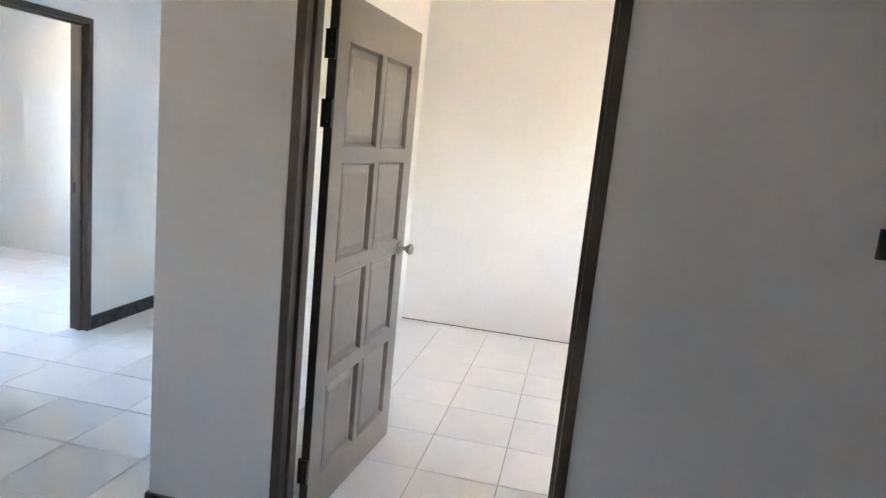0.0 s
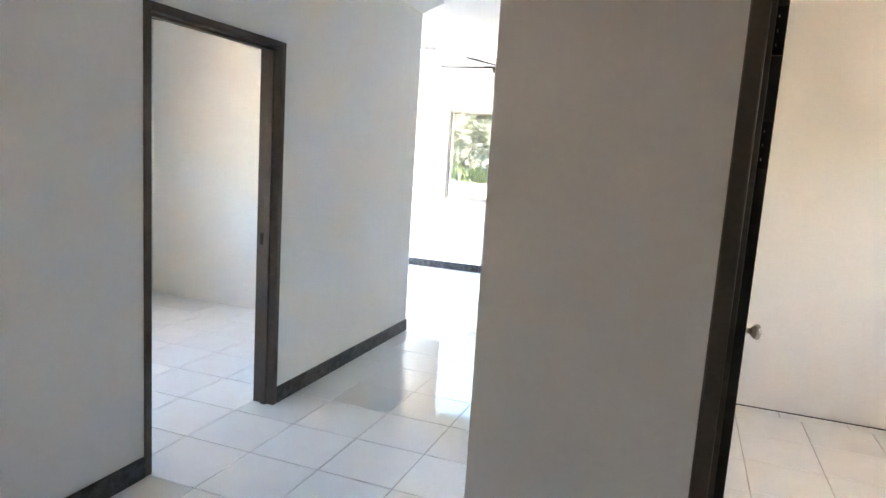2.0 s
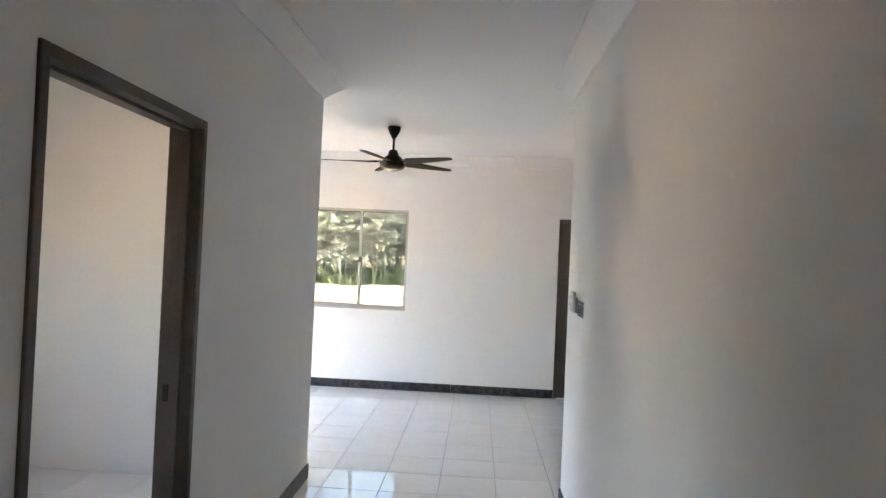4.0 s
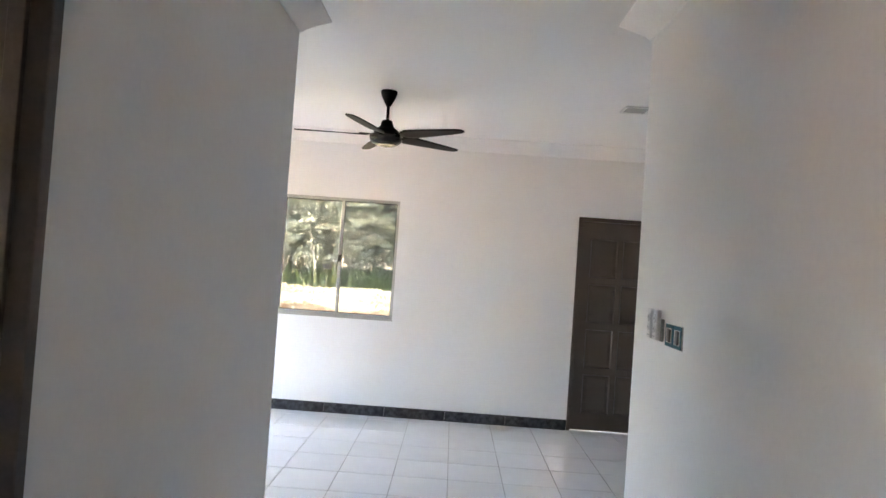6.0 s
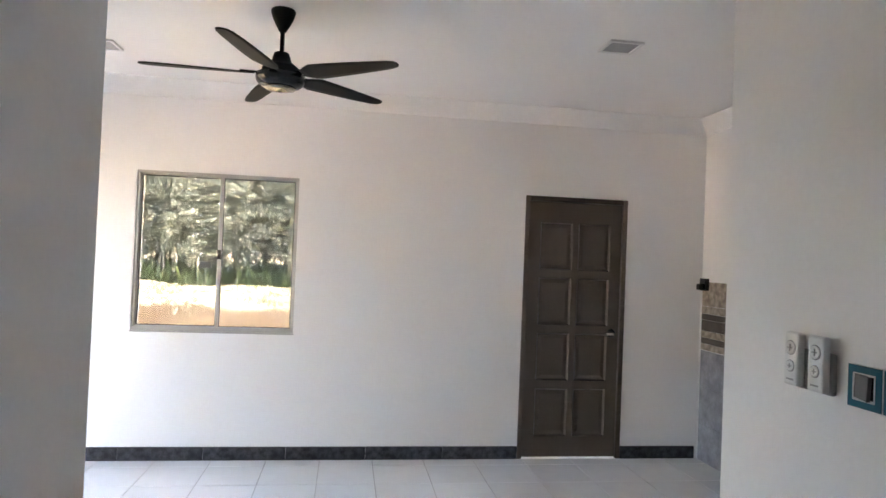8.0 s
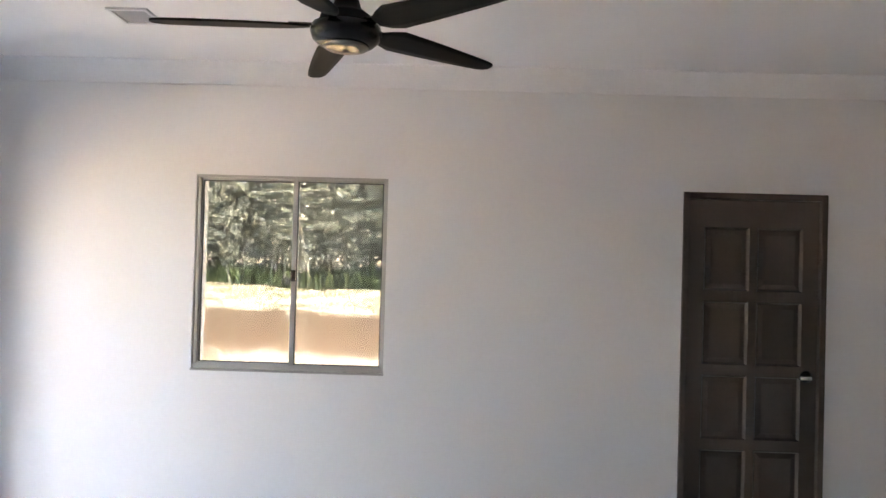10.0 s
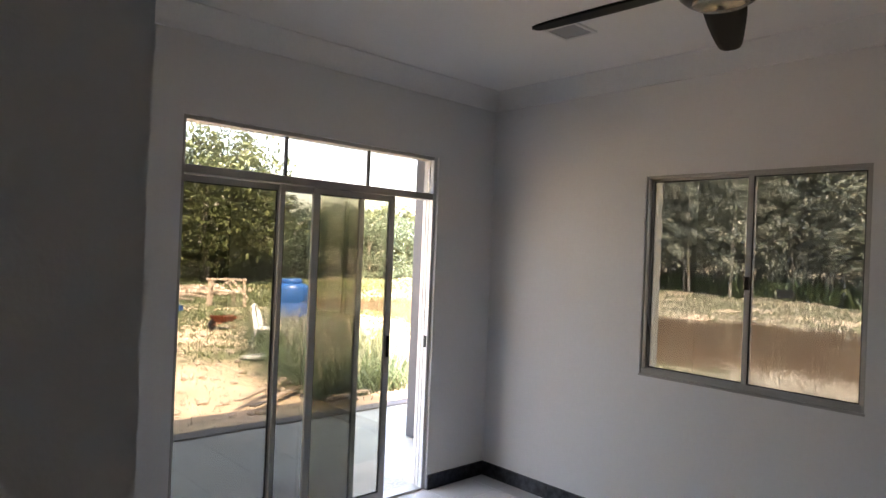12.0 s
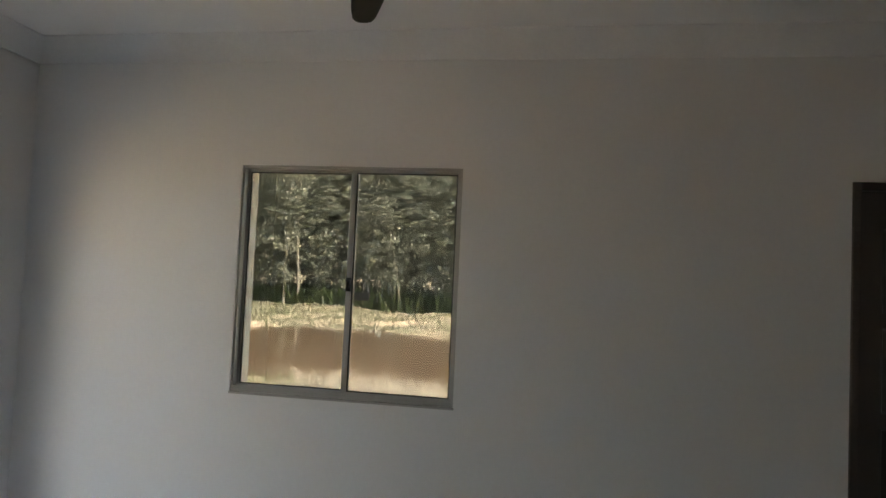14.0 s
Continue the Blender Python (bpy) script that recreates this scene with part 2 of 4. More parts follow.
def box(*a, **k):
    return add_box(bmesh.new(), *a, **k)


def lathe(rings, seg=32, m=None, bm=None):
    """A turned shape from (radius, z) pairs, from top to bottom or bottom to top."""
    bm = bm or bmesh.new()
    made, first = [], []
    for r, z in rings:
        ring = [bm.verts.new((r * math.cos(2 * math.pi * i / seg), r * math.sin(2 * math.pi * i / seg), z)) for i in range(seg)]
        first += ring
        if made:
            for i in range(seg):
                bm.faces.new((made[i], made[(i + 1) % seg], ring[(i + 1) % seg], ring[i]))
        else:
            bm.faces.new(ring)
        made = ring
    bm.faces.new(made)
    bmesh.ops.recalc_face_normals(bm, faces=bm.faces)
    if m is not None:
        bmesh.ops.transform(bm, matrix=m, verts=first)
    return bm


def tube(bm, a, b, r0, r1=None, seg=8):
    a, b = Vector(a), Vector(b)
    r1 = r0 if r1 is None else r1
    rot = (b - a).to_track_quat("Z", "Y").to_matrix().to_4x4()
    return lathe([(r0, 0), (r1, (b - a).length)], seg, Matrix.Translation(a) @ rot, bm)


def slab(axis, f0, f1, a0, a1, z0, z1, holes=()):
    """A wall with openings that go through it. axis: the one it runs along; f: its two faces; holes: (a, b, z low, z high)."""
    aa = sorted({a0, a1, *[v for h in holes for v in h[:2]]})
    zz = sorted({z0, z1, *[v for h in holes for v in h[2:]]})
    full = {}
    for i in range(len(aa) - 1):
        for j in range(len(zz) - 1):
            ca, cz = (aa[i] + aa[i + 1]) / 2, (zz[j] + zz[j + 1]) / 2
            full[i, j] = not any(h[0] < ca < h[1] and h[2] < cz < h[3] for h in holes)
    bm = bmesh.new()
    seen = {}

    def v(a, f, z):
        co = (a, f, z) if axis == "x" else (f, a, z)
        if co not in seen:
            seen[co] = bm.verts.new(co)
        return seen[co]
    for (i, j), yes in full.items():
        if not yes:
            continue
        p, q, r, s = aa[i], aa[i + 1], zz[j], zz[j + 1]
        bm.faces.new((v(p, f0, r), v(q, f0, r), v(q, f0, s), v(p, f0, s)))
        bm.faces.new((v(p, f1, r), v(p, f1, s), v(q, f1, s), v(q, f1, r)))
        if not full.get((i - 1, j)):
            bm.faces.new((v(p, f0, r), v(p, f0, s), v(p, f1, s), v(p, f1, r)))
        if not full.get((i + 1, j)):
            bm.faces.new((v(q, f0, r), v(q, f1, r), v(q, f1, s), v(q, f0, s)))
        if not full.get((i, j - 1)):
            bm.faces.new((v(p, f0, r), v(p, f1, r), v(q, f1, r), v(q, f0, r)))
        if not full.get((i, j + 1)):
            bm.faces.new((v(p, f0, s), v(q, f0, s), v(q, f1, s), v(p, f1, s)))
    bmesh.ops.recalc_face_normals(bm, faces=bm.faces)
    return bm


def sweep(profile, path):
    """Runs a profile of (away from the wall, z) round a closed plan, inside on the left, with mitred corners."""
    bm = bmesh.new()
    rings = []
    n = len(path)
    for i in range(n):
        a, b, c = Vector(path[i - 1]), Vector(path[i]), Vector(path[(i + 1) % n])
        d0, d1 = (b - a).normalized(), (c - b).normalized()
        n0, n1 = Vector((-d0.y, d0.x)), Vector((-d1.y, d1.x))
        k = (n0 + n1) / (1 + n0.dot(n1))
        rings.append([bm.verts.new((b.x + k.x * o, b.y + k.y * o, z)) for o, z in profile])
    for i in range(n):
        r, s = rings[i], rings[(i + 1) % n]
        for j in range(len(profile)):
            bm.faces.new((r[j], s[j], s[(j + 1) % len(profile)], r[(j + 1) % len(profile)]))
    bmesh.ops.recalc_face_normals(bm, faces=bm.faces)
    return bm


# ---- plan ----
LW, RW = -1.745, 0.0            # corridor walls
WW, EW = -3.865, 1.87           # living room, west and east walls
NW = 7.0                        # window wall
SL, SR = 3.85, 3.66             # living room, south walls beside the corridor
HB = 0.17                       # hall wall with the bedroom door
CH = 2.79                       # ceiling
HE, HS = 3.2, -3.2              # hall, east and south walls
WIN = (-2.615, -1.447, 0.953, 2.132)
FRONT = (0.333, 1.191, -0.02, 2.10)
SLIDE = (4.708, 6.45, -0.02, 2.272)
DA = (0.90, 1.915, -0.02, 2.10)
DB = (0.505, 1.56, -0.02, 2.10)
RA_W, RA_S, RA_N = -4.45, -0.6, 3.73
RB_N = 3.40
Z0, Z1 = -0.12, 2.83


def wall(name, mat, label, *a):
    return tagged(part(name, slab(*a), mat), label, "wall", kind="structure")


wall("wall_north", WALL, "smooth white painted wall with window and dark door", "x", NW, NW + 0.05, -4.1, 2.0, Z0, Z1, (WIN, FRONT))
wall("wall_north_outer", RENDER_OUT, "cream rendered outer face of the window wall", "x", NW + 0.05, NW + 0.20, -4.1, 2.0, Z0, Z1, (WIN, FRONT))
wall("wall_west", WALL, "white painted wall with glazed sliding door", "y", WW - 0.14, WW, SL - 0.06, NW, Z0, Z1, (SLIDE,))
wall("wall_south_west", WALL, "white painted wall beside the corridor", "x", SL - 0.06, SL, WW, LW, Z0, Z1)
wall("wall_bedroom_north", CREAM, "cream painted bedroom wall", "x", RA_N, SL - 0.06, -4.6, LW - 0.06, Z0, Z1)
wall("wall_corridor_west", WALL, "white painted corridor wall with door opening", "y", LW - 0.06, LW, HS, SL - 0.06, Z0, Z1, (DA,))
wall("wall_bedroom_east", CREAM, "cream painted bedroom wall with door opening", "y", LW - 0.12, LW - 0.06, RA_S, RA_N, Z0, Z1, (DA,))
wall("wall_corridor_east", WALL, "white painted corridor wall with switches", "y", RW, RW + 0.06, HB + 0.06, SR, Z0, Z1)
wall("wall_room_west", CREAM, "cream painted room wall", "y", RW + 0.06, RW + 0.12, HB + 0.12, RB_N, Z0, Z1)
wall("wall_south_east", WALL, "white painted living room wall", "x", RB_N + 0.06, SR, RW + 0.06, EW, Z0, Z1)
wall("wall_room_north", CREAM, "cream painted room wall", "x", RB_N, RB_N + 0.06, RW + 0.06, HE + 0.15, Z0, Z1)
wall("wall_east", WALL, "white painted end wall behind the kitchen tiles", "y", EW, EW + 0.13, RB_N + 0.06, NW, Z0, Z1)
wall("wall_hall_north", WALL, "shaded white wall with panelled bedroom door", "x", HB, HB + 0.06, RW, HE, Z0, Z1, (DB,))
wall("wall_room_south", CREAM, "cream painted room wall around the door", "x", HB + 0.06, HB + 0.12, RW + 0.06, HE, Z0, Z1, (DB,))
wall("wall_hall_east", WALL, "white painted hall wall", "y", HE, HE + 0.15, HS, HB + 0.06, Z0, Z1)
# opening added out of view to let fill light into the hall
wall("wall_hall_south", WALL, "white painted hall wall with added window opening", "x", HS - 0.15, HS, LW - 0.06, HE + 0.15, Z0, Z1, ((-1.1, 0.1, 0.95, 2.13),))
wall("wall_room_east", CREAM, "cream painted room wall with window opening", "y", HE, HE + 0.15, HB + 0.06, RB_N, Z0, Z1, ((1.3, 2.5, 0.95, 2.13),))
wall("wall_bedroom_west", CREAM, "cream painted bedroom wall with window opening", "y", RA_W - 0.15, RA_W, RA_S - 0.12, RA_N, Z0, Z1, ((0.9, 2.1, 0.95, 2.13),))
wall("wall_bedroom_south", CREAM, "cream painted bedroom wall", "x", RA_S - 0.12, RA_S, RA_W, LW - 0.06, Z0, Z1)

tagged(part("ceiling", box(-4.6, HE + 0.15, HS - 0.15, NW + 0.16, CH, CH + 0.03), CEIL), "plain white plaster ceiling", "ceiling", kind="structure")
tagged(part("roof", box(-5.3, HE + 2.4, HS - 0.7, NW + 0.55, 2.95, 3.10), RENDER_OUT), "cream roof slab with overhanging eaves", "roof", kind="structure")
tagged(part("roof_upstand", slab("x", HS - 0.15, NW + 0.16, -4.6, HE + 0.15, CH + 0.04, 2.945), RENDER_OUT), "cream roof upstand above the ceiling", "roof", kind="structure")

PLAN = [(WW, NW), (WW, SL), (LW, SL), (LW, HS), (HE, HS), (HE, HB), (RW, HB), (RW, SR), (EW, SR), (EW, NW)]
_cove = [(0.0, CH - 0.112), (0.010, CH - 0.110)]
_cove += [(0.010 + 0.112 * k / 8, CH - 0.108 + 0.094 * (k / 8) ** 0.85) for k in range(1, 9)]
_cove += [(0.132, CH - 0.008), (0.136, CH + 0.004), (0.0, CH + 0.004)]
_cn = part("cornice", sweep(_cove, PLAN), PLASTER, smooth=True)
_cn.data.set_sharp_from_angle(angle=radians(38))
tagged(_cn, "white moulded plaster cove cornice round the ceiling", "cornice", kind="structure")

# floor slab under the tiles
tagged(part("floor", box(-4.6, HE + 0.15, HS - 0.15, NW + 0.16, -0.30, -0.0045), GROUT), "grey grout bed under glossy white tiles", "floor", kind="structure")


# ---- doors and frames ----
def door_frame(name, w, h, depth, m, label):
    """Timber lining with a stop, standing 12 mm proud of both wall faces. Local: x along the opening, y into the wall."""
    f = thing(name, m, label, "door frame", kind="structure")
    t = 0.037
    for nm, x0, x1, s0, s1 in (("jamb", 0.0, t, t, t + 0.014), ("jamb", w - t, w, w - t - 0.014, w - t)):
        bm = box(x0, x1, -0.012, depth + 0.012, 0, h, bevel=0.004)
        add_box(bm, s0 - 0.001, s1 + 0.001, depth * 0.30, depth * 0.62, 0, h - t, bevel=0.002)
        part(nm, bm, FRAME, f)
    bm = box(t, w - t, -0.012, depth + 0.012, h - t, h, bevel=0.004)
    add_box(bm, t + 0.014, w - t - 0.014, depth * 0.30, depth * 0.62, h - t - 0.014, h - t + 0.001, bevel=0.002)
    part("frame_head", bm, FRAME, f)
    return f


def door_leaf(name, w, h, m, label, paint):
    """Panelled leaf with two by four raised fields. Local: x from the hinges, y through the thickness, z up."""
    th = 0.036
    d = thing(name, m, label, "door")
    stile, mid, top, rail = 0.088 * w / 0.75, 0.042 * w / 0.75, 0.162, 0.058
    ph = (h - 2 * top - 3 * rail) / 4
    pw = (w - 2 * stile - mid) / 2
    cells = [(stile + c * (pw + mid), top + r * (ph + rail)) for c in range(2) for r in range(4)]
    body = part("leaf", slab("x", 0, th, 0, w, 0, h, [(x, x + pw, z, z + ph) for x, z in cells]), paint, d)
    for x, z in cells:
        bm = bmesh.new()
        for face, inward in ((0.0, 1), (th, -1)):
            stack = []
            for dep, k in ((0.016, 0.014), (0.016, 0.020), (0.009, 0.046), (0.009, 0.050)):
                y = face + inward * dep
                stack.append([bm.verts.new((x + a, y, z + b)) for a, b in ((k, k), (pw - k, k), (pw - k, ph - k), (k, ph - k))])
            for a, b in zip(stack, stack[1:]):
                for i in range(4):
                    bm.faces.new((a[i], a[(i + 1) % 4], b[(i + 1) % 4], b[i]))
            bm.faces.new(stack[-1])
        bmesh.ops.recalc_face_normals(bm, faces=bm.faces)
        part("panel", bm, paint, body)
        bm = bmesh.new()
        for face, inward in ((0.0, 1), (th, -1)):
            stack = []
            for dep, k in ((0.018, -0.001), (-0.002, -0.001), (-0.003, 0.003), (0.0, 0.006), (0.0165, 0.0145), (0.018, 0.0145)):
                y = face + inward * dep
                stack.append([bm.verts.new((x + a, y, z + b)) for a, b in ((k, k), (pw - k, k), (pw - k, ph - k), (k, ph - k))])
            stack.append(stack[0])
            for a, b in zip(stack, stack[1:]):
                for i in range(4):
                    bm.faces.new((a[i], a[(i + 1) % 4], b[(i + 1) % 4], b[i]))
        bmesh.ops.recalc_face_normals(bm, faces=bm.faces)
        part("bead", bm, paint, body)
    part("hinge_edge", box(-0.003, 0.0, 0.001, th - 0.001, 0.0, h), DOOR_EDGE, d, "dark strip along the hinge edge")
    return d


def knob(parent, x, y, z, side):
    """Round door knob on one face; side: -1 or 1 along y."""
    rot = Matrix.Translation((x, y, z)) @ Matrix.Rotation(radians(90 if side < 0 else -90), 4, "X")
    k = part("knob", lathe([(0.032, 0), (0.032, 0.004), (0.026, 0.009), (0.012, 0.012), (0.010, 0.034), (0.017, 0.040), (0.025, 0.048), (0.027, 0.058), (0.024, 0.066), (0.012, 0.071)], 24), BRASS, parent, "satin nickel door knob", True, rot)
    return k


def hinge(parent, z, th=0.036):
    bm = lathe([(0.007, z - 0.05), (0.007, z + 0.05)], 10, Matrix.Translation((-0.006, th + 0.004, 0)))
    add_box(bm, -0.016, 0.001, 0.002, th, z - 0.05, z + 0.05)
    h = part("hinge", bm, IRON, parent, "black steel butt hinge")
    for k in (-0.03, 0.0, 0.03):
        part("screw", lathe([(0.0045, 0.0), (0.0045, 0.002), (0.002, 0.003)], 8), BRASS, h, "", False, Matrix.Translation((-0.011 - 0.004, th * 0.5, z + k)) @ Matrix.Rotation(radians(90), 4, "X"))


# open bedroom door
door_frame("door_frame_2", DB[1] - DB[0], DB[3], 0.12, pose(DB[0], HB, 0), "dark brown timber frame of the open bedroom door")
_h, _e2 = Vector((0.590, HB + 0.155)), Vector((0.655, HB + 1.03))
_ang = math.degrees(math.atan2(_e2.y - _h.y, _e2.x - _h.x))
leaf_b = door_leaf("door_2", 0.885, 2.03, pose(_h.x, _h.y, 0.008, 0, 0, _ang), "open taupe panelled timber door in dark frame", DOOR)
knob(leaf_b, 0.825, 0.0, 1.005, -1)
knob(leaf_b, 0.825, 0.036, 1.005, 1)
for z in (0.22, 1.60, 1.84):
    hinge(leaf_b, z)

# bedroom opening without a visible leaf
fa = door_frame("door_frame_1", DA[1] - DA[0], DA[3], 0.12, pose(LW, DA[0], 0, 0, 0, 90), "dark brown timber frame of an open bedroom doorway")
part("strike_plate", box(DA[1] - DA[0] - 0.0395, DA[1] - DA[0] - 0.0365, 0.082, 0.106, 0.96, 1.03), IRON, fa, "black strike plate")

# closed front door
door_frame("door_frame_3", FRONT[1] - FRONT[0], FRONT[3], 0.16, pose(FRONT[0], NW, 0), "dark brown timber frame of the closed front door")
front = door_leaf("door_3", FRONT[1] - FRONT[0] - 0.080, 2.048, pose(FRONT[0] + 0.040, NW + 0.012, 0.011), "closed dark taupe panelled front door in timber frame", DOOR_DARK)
_fw = FRONT[1] - FRONT[0] - 0.080
_lh = part("lever_handle", lathe([(0.036, 0), (0.036, 0.008), (0.026, 0.016), (0.018, 0.034), (0.010, 0.046)], 20, Matrix.Translation((_fw - 0.062, 0, 1.0)) @ Matrix.Rotation(radians(90), 4, "X")), IRON, front, "black and chrome lever handle", True)
part("lever", box(_fw - 0.128, _fw - 0.052, -0.060, -0.040, 0.986, 1.010, bevel=0.007), BRIGHT, _lh, "bright chrome lever")
tagged(part("threshold", box(FRONT[0] + 0.037, FRONT[1] - 0.037, NW - 0.004, NW + 0.15, -0.1, 0.006), ALU_WHITE), "pale threshold strip under the front door", "threshold", kind="structure")


# ---- window ----
def pane(name, parent, mat, *a):
    p = part(name, box(*a), mat, parent)
    p.visible_shadow = mat in (GLASS_DIM_BEDROOM, GLASS_DIM_ROOM, GLASS_HALL_FILL)
    return p


def sash(parent, axis_m, x0, x1, z0, z1, y, glass, s=0.032, left=None, right=None, name="sash", d=0.022):
    """One framed sliding panel. Local: x along, y through, z up."""
    l, r = left or s, right or s
    bm = box(x0, x0 + l, y, y + d, z0, z1, bevel=0.002)
    add_box(bm, x1 - r, x1, y, y + d, z0, z1, bevel=0.002)
    add_box(bm, x0 + l, x1 - r, y, y + d, z0, z0 + s * 1.2, bevel=0.002)
    add_box(bm, x0 + l, x1 - r, y, y + d, z1 - s, z1, bevel=0.002)
    f = part(name, bm, ALU, parent)
    g = 0.006
    gb = box(x0 + l, x0 + l + g, y + 0.006, y + 0.016, z0 + s * 1.2, z1 - s)
    add_box(gb, x1 - r - g, x1 - r, y + 0.006, y + 0.016, z0 + s * 1.2, z1 - s)
    add_box(gb, x0 + l + g, x1 - r - g, y + 0.006, y + 0.016, z0 + s * 1.2, z0 + s * 1.2 + g)
    add_box(gb, x0 + l + g, x1 - r - g, y + 0.006, y + 0.016, z1 - s - g, z1 - s)
    part("gasket", gb, ALU_DARK, f)
    pane("pane", f, glass, x0 + l + 0.001, x1 - r - 0.001, y + 0.009, y + 0.013, z0 + s * 1.2 + 0.001, z1 - s - 0.001)
    return f


def aluminium_window(name, m, ww, wh, glass, label):
    """Two sliding sashes in a slim frame. Local: x along, y outward, z up from the sill."""
    win = thing(name, m, label, "window", kind="structure")
    k = 0.53 * ww
    bm = box(0, 0.013, 0.008, 0.075, 0, wh, bevel=0.002)
    add_box(bm, ww - 0.013, ww, 0.008, 0.075, 0, wh, bevel=0.002)
    add_box(bm, 0.013, ww - 0.013, 0.008, 0.075, wh - 0.016, wh, bevel=0.002)
    add_box(bm, 0.013, ww - 0.013, 0.008, 0.075, 0, 0.018, bevel=0.002)
    add_box(bm, 0.013, ww - 0.013, 0.008, 0.016, 0.018, 0.030, bevel=0.001)
    part("window_frame", bm, ALU, win)
    sash(win, None, 0.011, k, 0.016, wh - 0.014, 0.046, glass, 0.015, right=0.028)
    sash(win, None, k - 0.030, ww - 0.011, 0.016, wh - 0.014, 0.020, glass, 0.015, left=0.028)
    lt = part("latch", box(k - 0.030, k - 0.002, 0.004, 0.020, 0.54, 0.61, bevel=0.004), BLACK, win, "black sash latch")
    part("latch_lever", box(k - 0.025, k - 0.007, -0.008, 0.005, 0.565, 0.595, bevel=0.003), BLACK, lt)
    part("sill_bead", box(-0.004, ww + 0.004, -0.006, 0.008, -0.012, 0.0, bevel=0.002), ALU, win)
    return win


aluminium_window("window_1", pose(WIN[0], NW, WIN[2]), WIN[1] - WIN[0], WIN[3] - WIN[2], GLASS, "two-pane sliding aluminium window with tinted glass")
# both out of view; their tint regulates how bright the rooms get
aluminium_window("window_2", pose(RA_W, 0.9, 0.95, 0, 0, 90), 1.2, 1.18, GLASS_DIM_BEDROOM, "unseen bedroom sliding window, tinted to limit its daylight")
aluminium_window("window_3", pose(HE, 2.5, 0.95, 0, 0, -90), 1.2, 1.18, GLASS_DIM_ROOM, "unseen side room sliding window, tinted to limit its daylight")

# added, out of view: fill light for the dim hall
aluminium_window("hall_fill_window", pose(0.1, HS, 0.95, 0, 0, 180), 1.2, 1.18, GLASS_HALL_FILL, "unseen window added to brighten the hall, tinted to set its light")

# ---- sliding door ----
sl = thing("sliding_door", pose(WW, SLIDE[0], 0, 0, 0, 90), "three-panel aluminium sliding glass door, partly open, with transom", "sliding door", kind="structure")
sw, sh = SLIDE[1] - SLIDE[0], SLIDE[3]
tz = 2.0
bm = box(0, 0.022, 0.02, 0.12, 0, sh, bevel=0.002)
add_box(bm, 0.022, sw - 0.028, 0.02, 0.12, sh - 0.022, sh, bevel=0.002)
add_box(bm, 0.022, sw - 0.028, 0.02, 0.12, tz - 0.022, tz + 0.022, bevel=0.003)
add_box(bm, 0.022, sw - 0.028, 0.02, 0.12, -0.02, 0.014, bevel=0.002)
part("door_surround", bm, ALU, sl)
bm = box(sw - 0.028, sw, 0.02, 0.055, 0, sh, bevel=0.002)
add_box(bm, sw - 0.028, sw, 0.06, 0.085, 0, sh, bevel=0.002)
add_box(bm, sw - 0.028, sw, 0.09, 0.12, 0, sh, bevel=0.002)
add_box(bm, sw - 0.010, sw - 0.001, 0.05, 0.095, 0, sh)
part("side_track", bm, ALU_WHITE, sl, "pale triple side track")
for x0, x1 in ((0.022, 0.605), (0.617, 1.187), (1.199, sw - 0.028)):
    pane("transom_pane", sl, GLASS_CLEAR, x0, x1, 0.062, 0.066, tz + 0.022, sh - 0.022)
for x in (0.605, 1.187):
    part("glazing_bar", box(x, x + 0.012, 0.05, 0.078, tz + 0.022, sh - 0.022, bevel=0.002), ALU_DARK, sl)
sash(sl, None, 0.020, 0.632, 0.016, tz - 0.024, 0.094, GLASS_DOOR, 0.034, left=0.014, right=0.045, name="fixed_panel")
sash(sl, None, 0.592, 1.180, 0.016, tz - 0.024, 0.066, GLASS_DOOR, 0.034, left=0.024, right=0.034, name="sliding_panel")
p3 = sash(sl, None, 0.790, 1.402, 0.016, tz - 0.024, 0.036, GLASS_SLIDE, 0.034, left=0.044, right=0.044, name="sliding_panel")
part("pull_handle", box(1.369, 1.391, 0.026, 0.037, 0.93, 1.07, bevel=0.004), BLACK, p3, "black flush pull")
part("lock_keep", box(sw - 0.036, sw - 0.026, 0.032, 0.052, 0.97, 1.05, bevel=0.002), ALU_DARK, sl)

# ---- kitchen end wall ----
kt = thing("tiled_wall", pose(EW, 0, 0), "kitchen wall with blue-grey tiles below brown striped border", "wall tiles", kind="structure")
part("white_edge_trim", box(-0.016, -0.001, NW - 0.026, NW - 0.012, 0.0, 1.46, bevel=0.003), WHITE_PLASTIC, kt, "thin white plastic tile trim")
for zi in range(3):
    for yi in range(5):
        y1 = NW - 0.028 - yi * 0.302
        part("tile", box(-0.010, -0.001, y1 - 0.300, y1, 0.002 + zi * 0.300, 0.300 + zi * 0.300, bevel=0.0015), MARBLE, kt)
for yi in range(5):
    y1 = NW - 0.028 - yi * 0.302
    for z0, z1, mt in ((0.905, 0.955, BORDER_PALE), (0.957, 1.005, BORDER), (1.007, 1.060, BORDER_PALE), (1.062, 1.150, BORDER), (1.152, 1.20, BORDER), (1.202, 1.262, BORDER_PALE), (1.264, 1.46, BORDER_PALE)):
        part("border_tile", box(-0.011, -0.001, y1 - 0.300, y1, z0, z1, bevel=0.0015), mt, kt)
so = thing("wall_socket", pose(EW - 0.012, NW - 0.06, 1.44), "black surface socket box on the tiled wall", "socket")
part("back_box", box(-0.035, 0, -0.07, 0.02, -0.05, 0.05, bevel=0.004), BLACK, so)
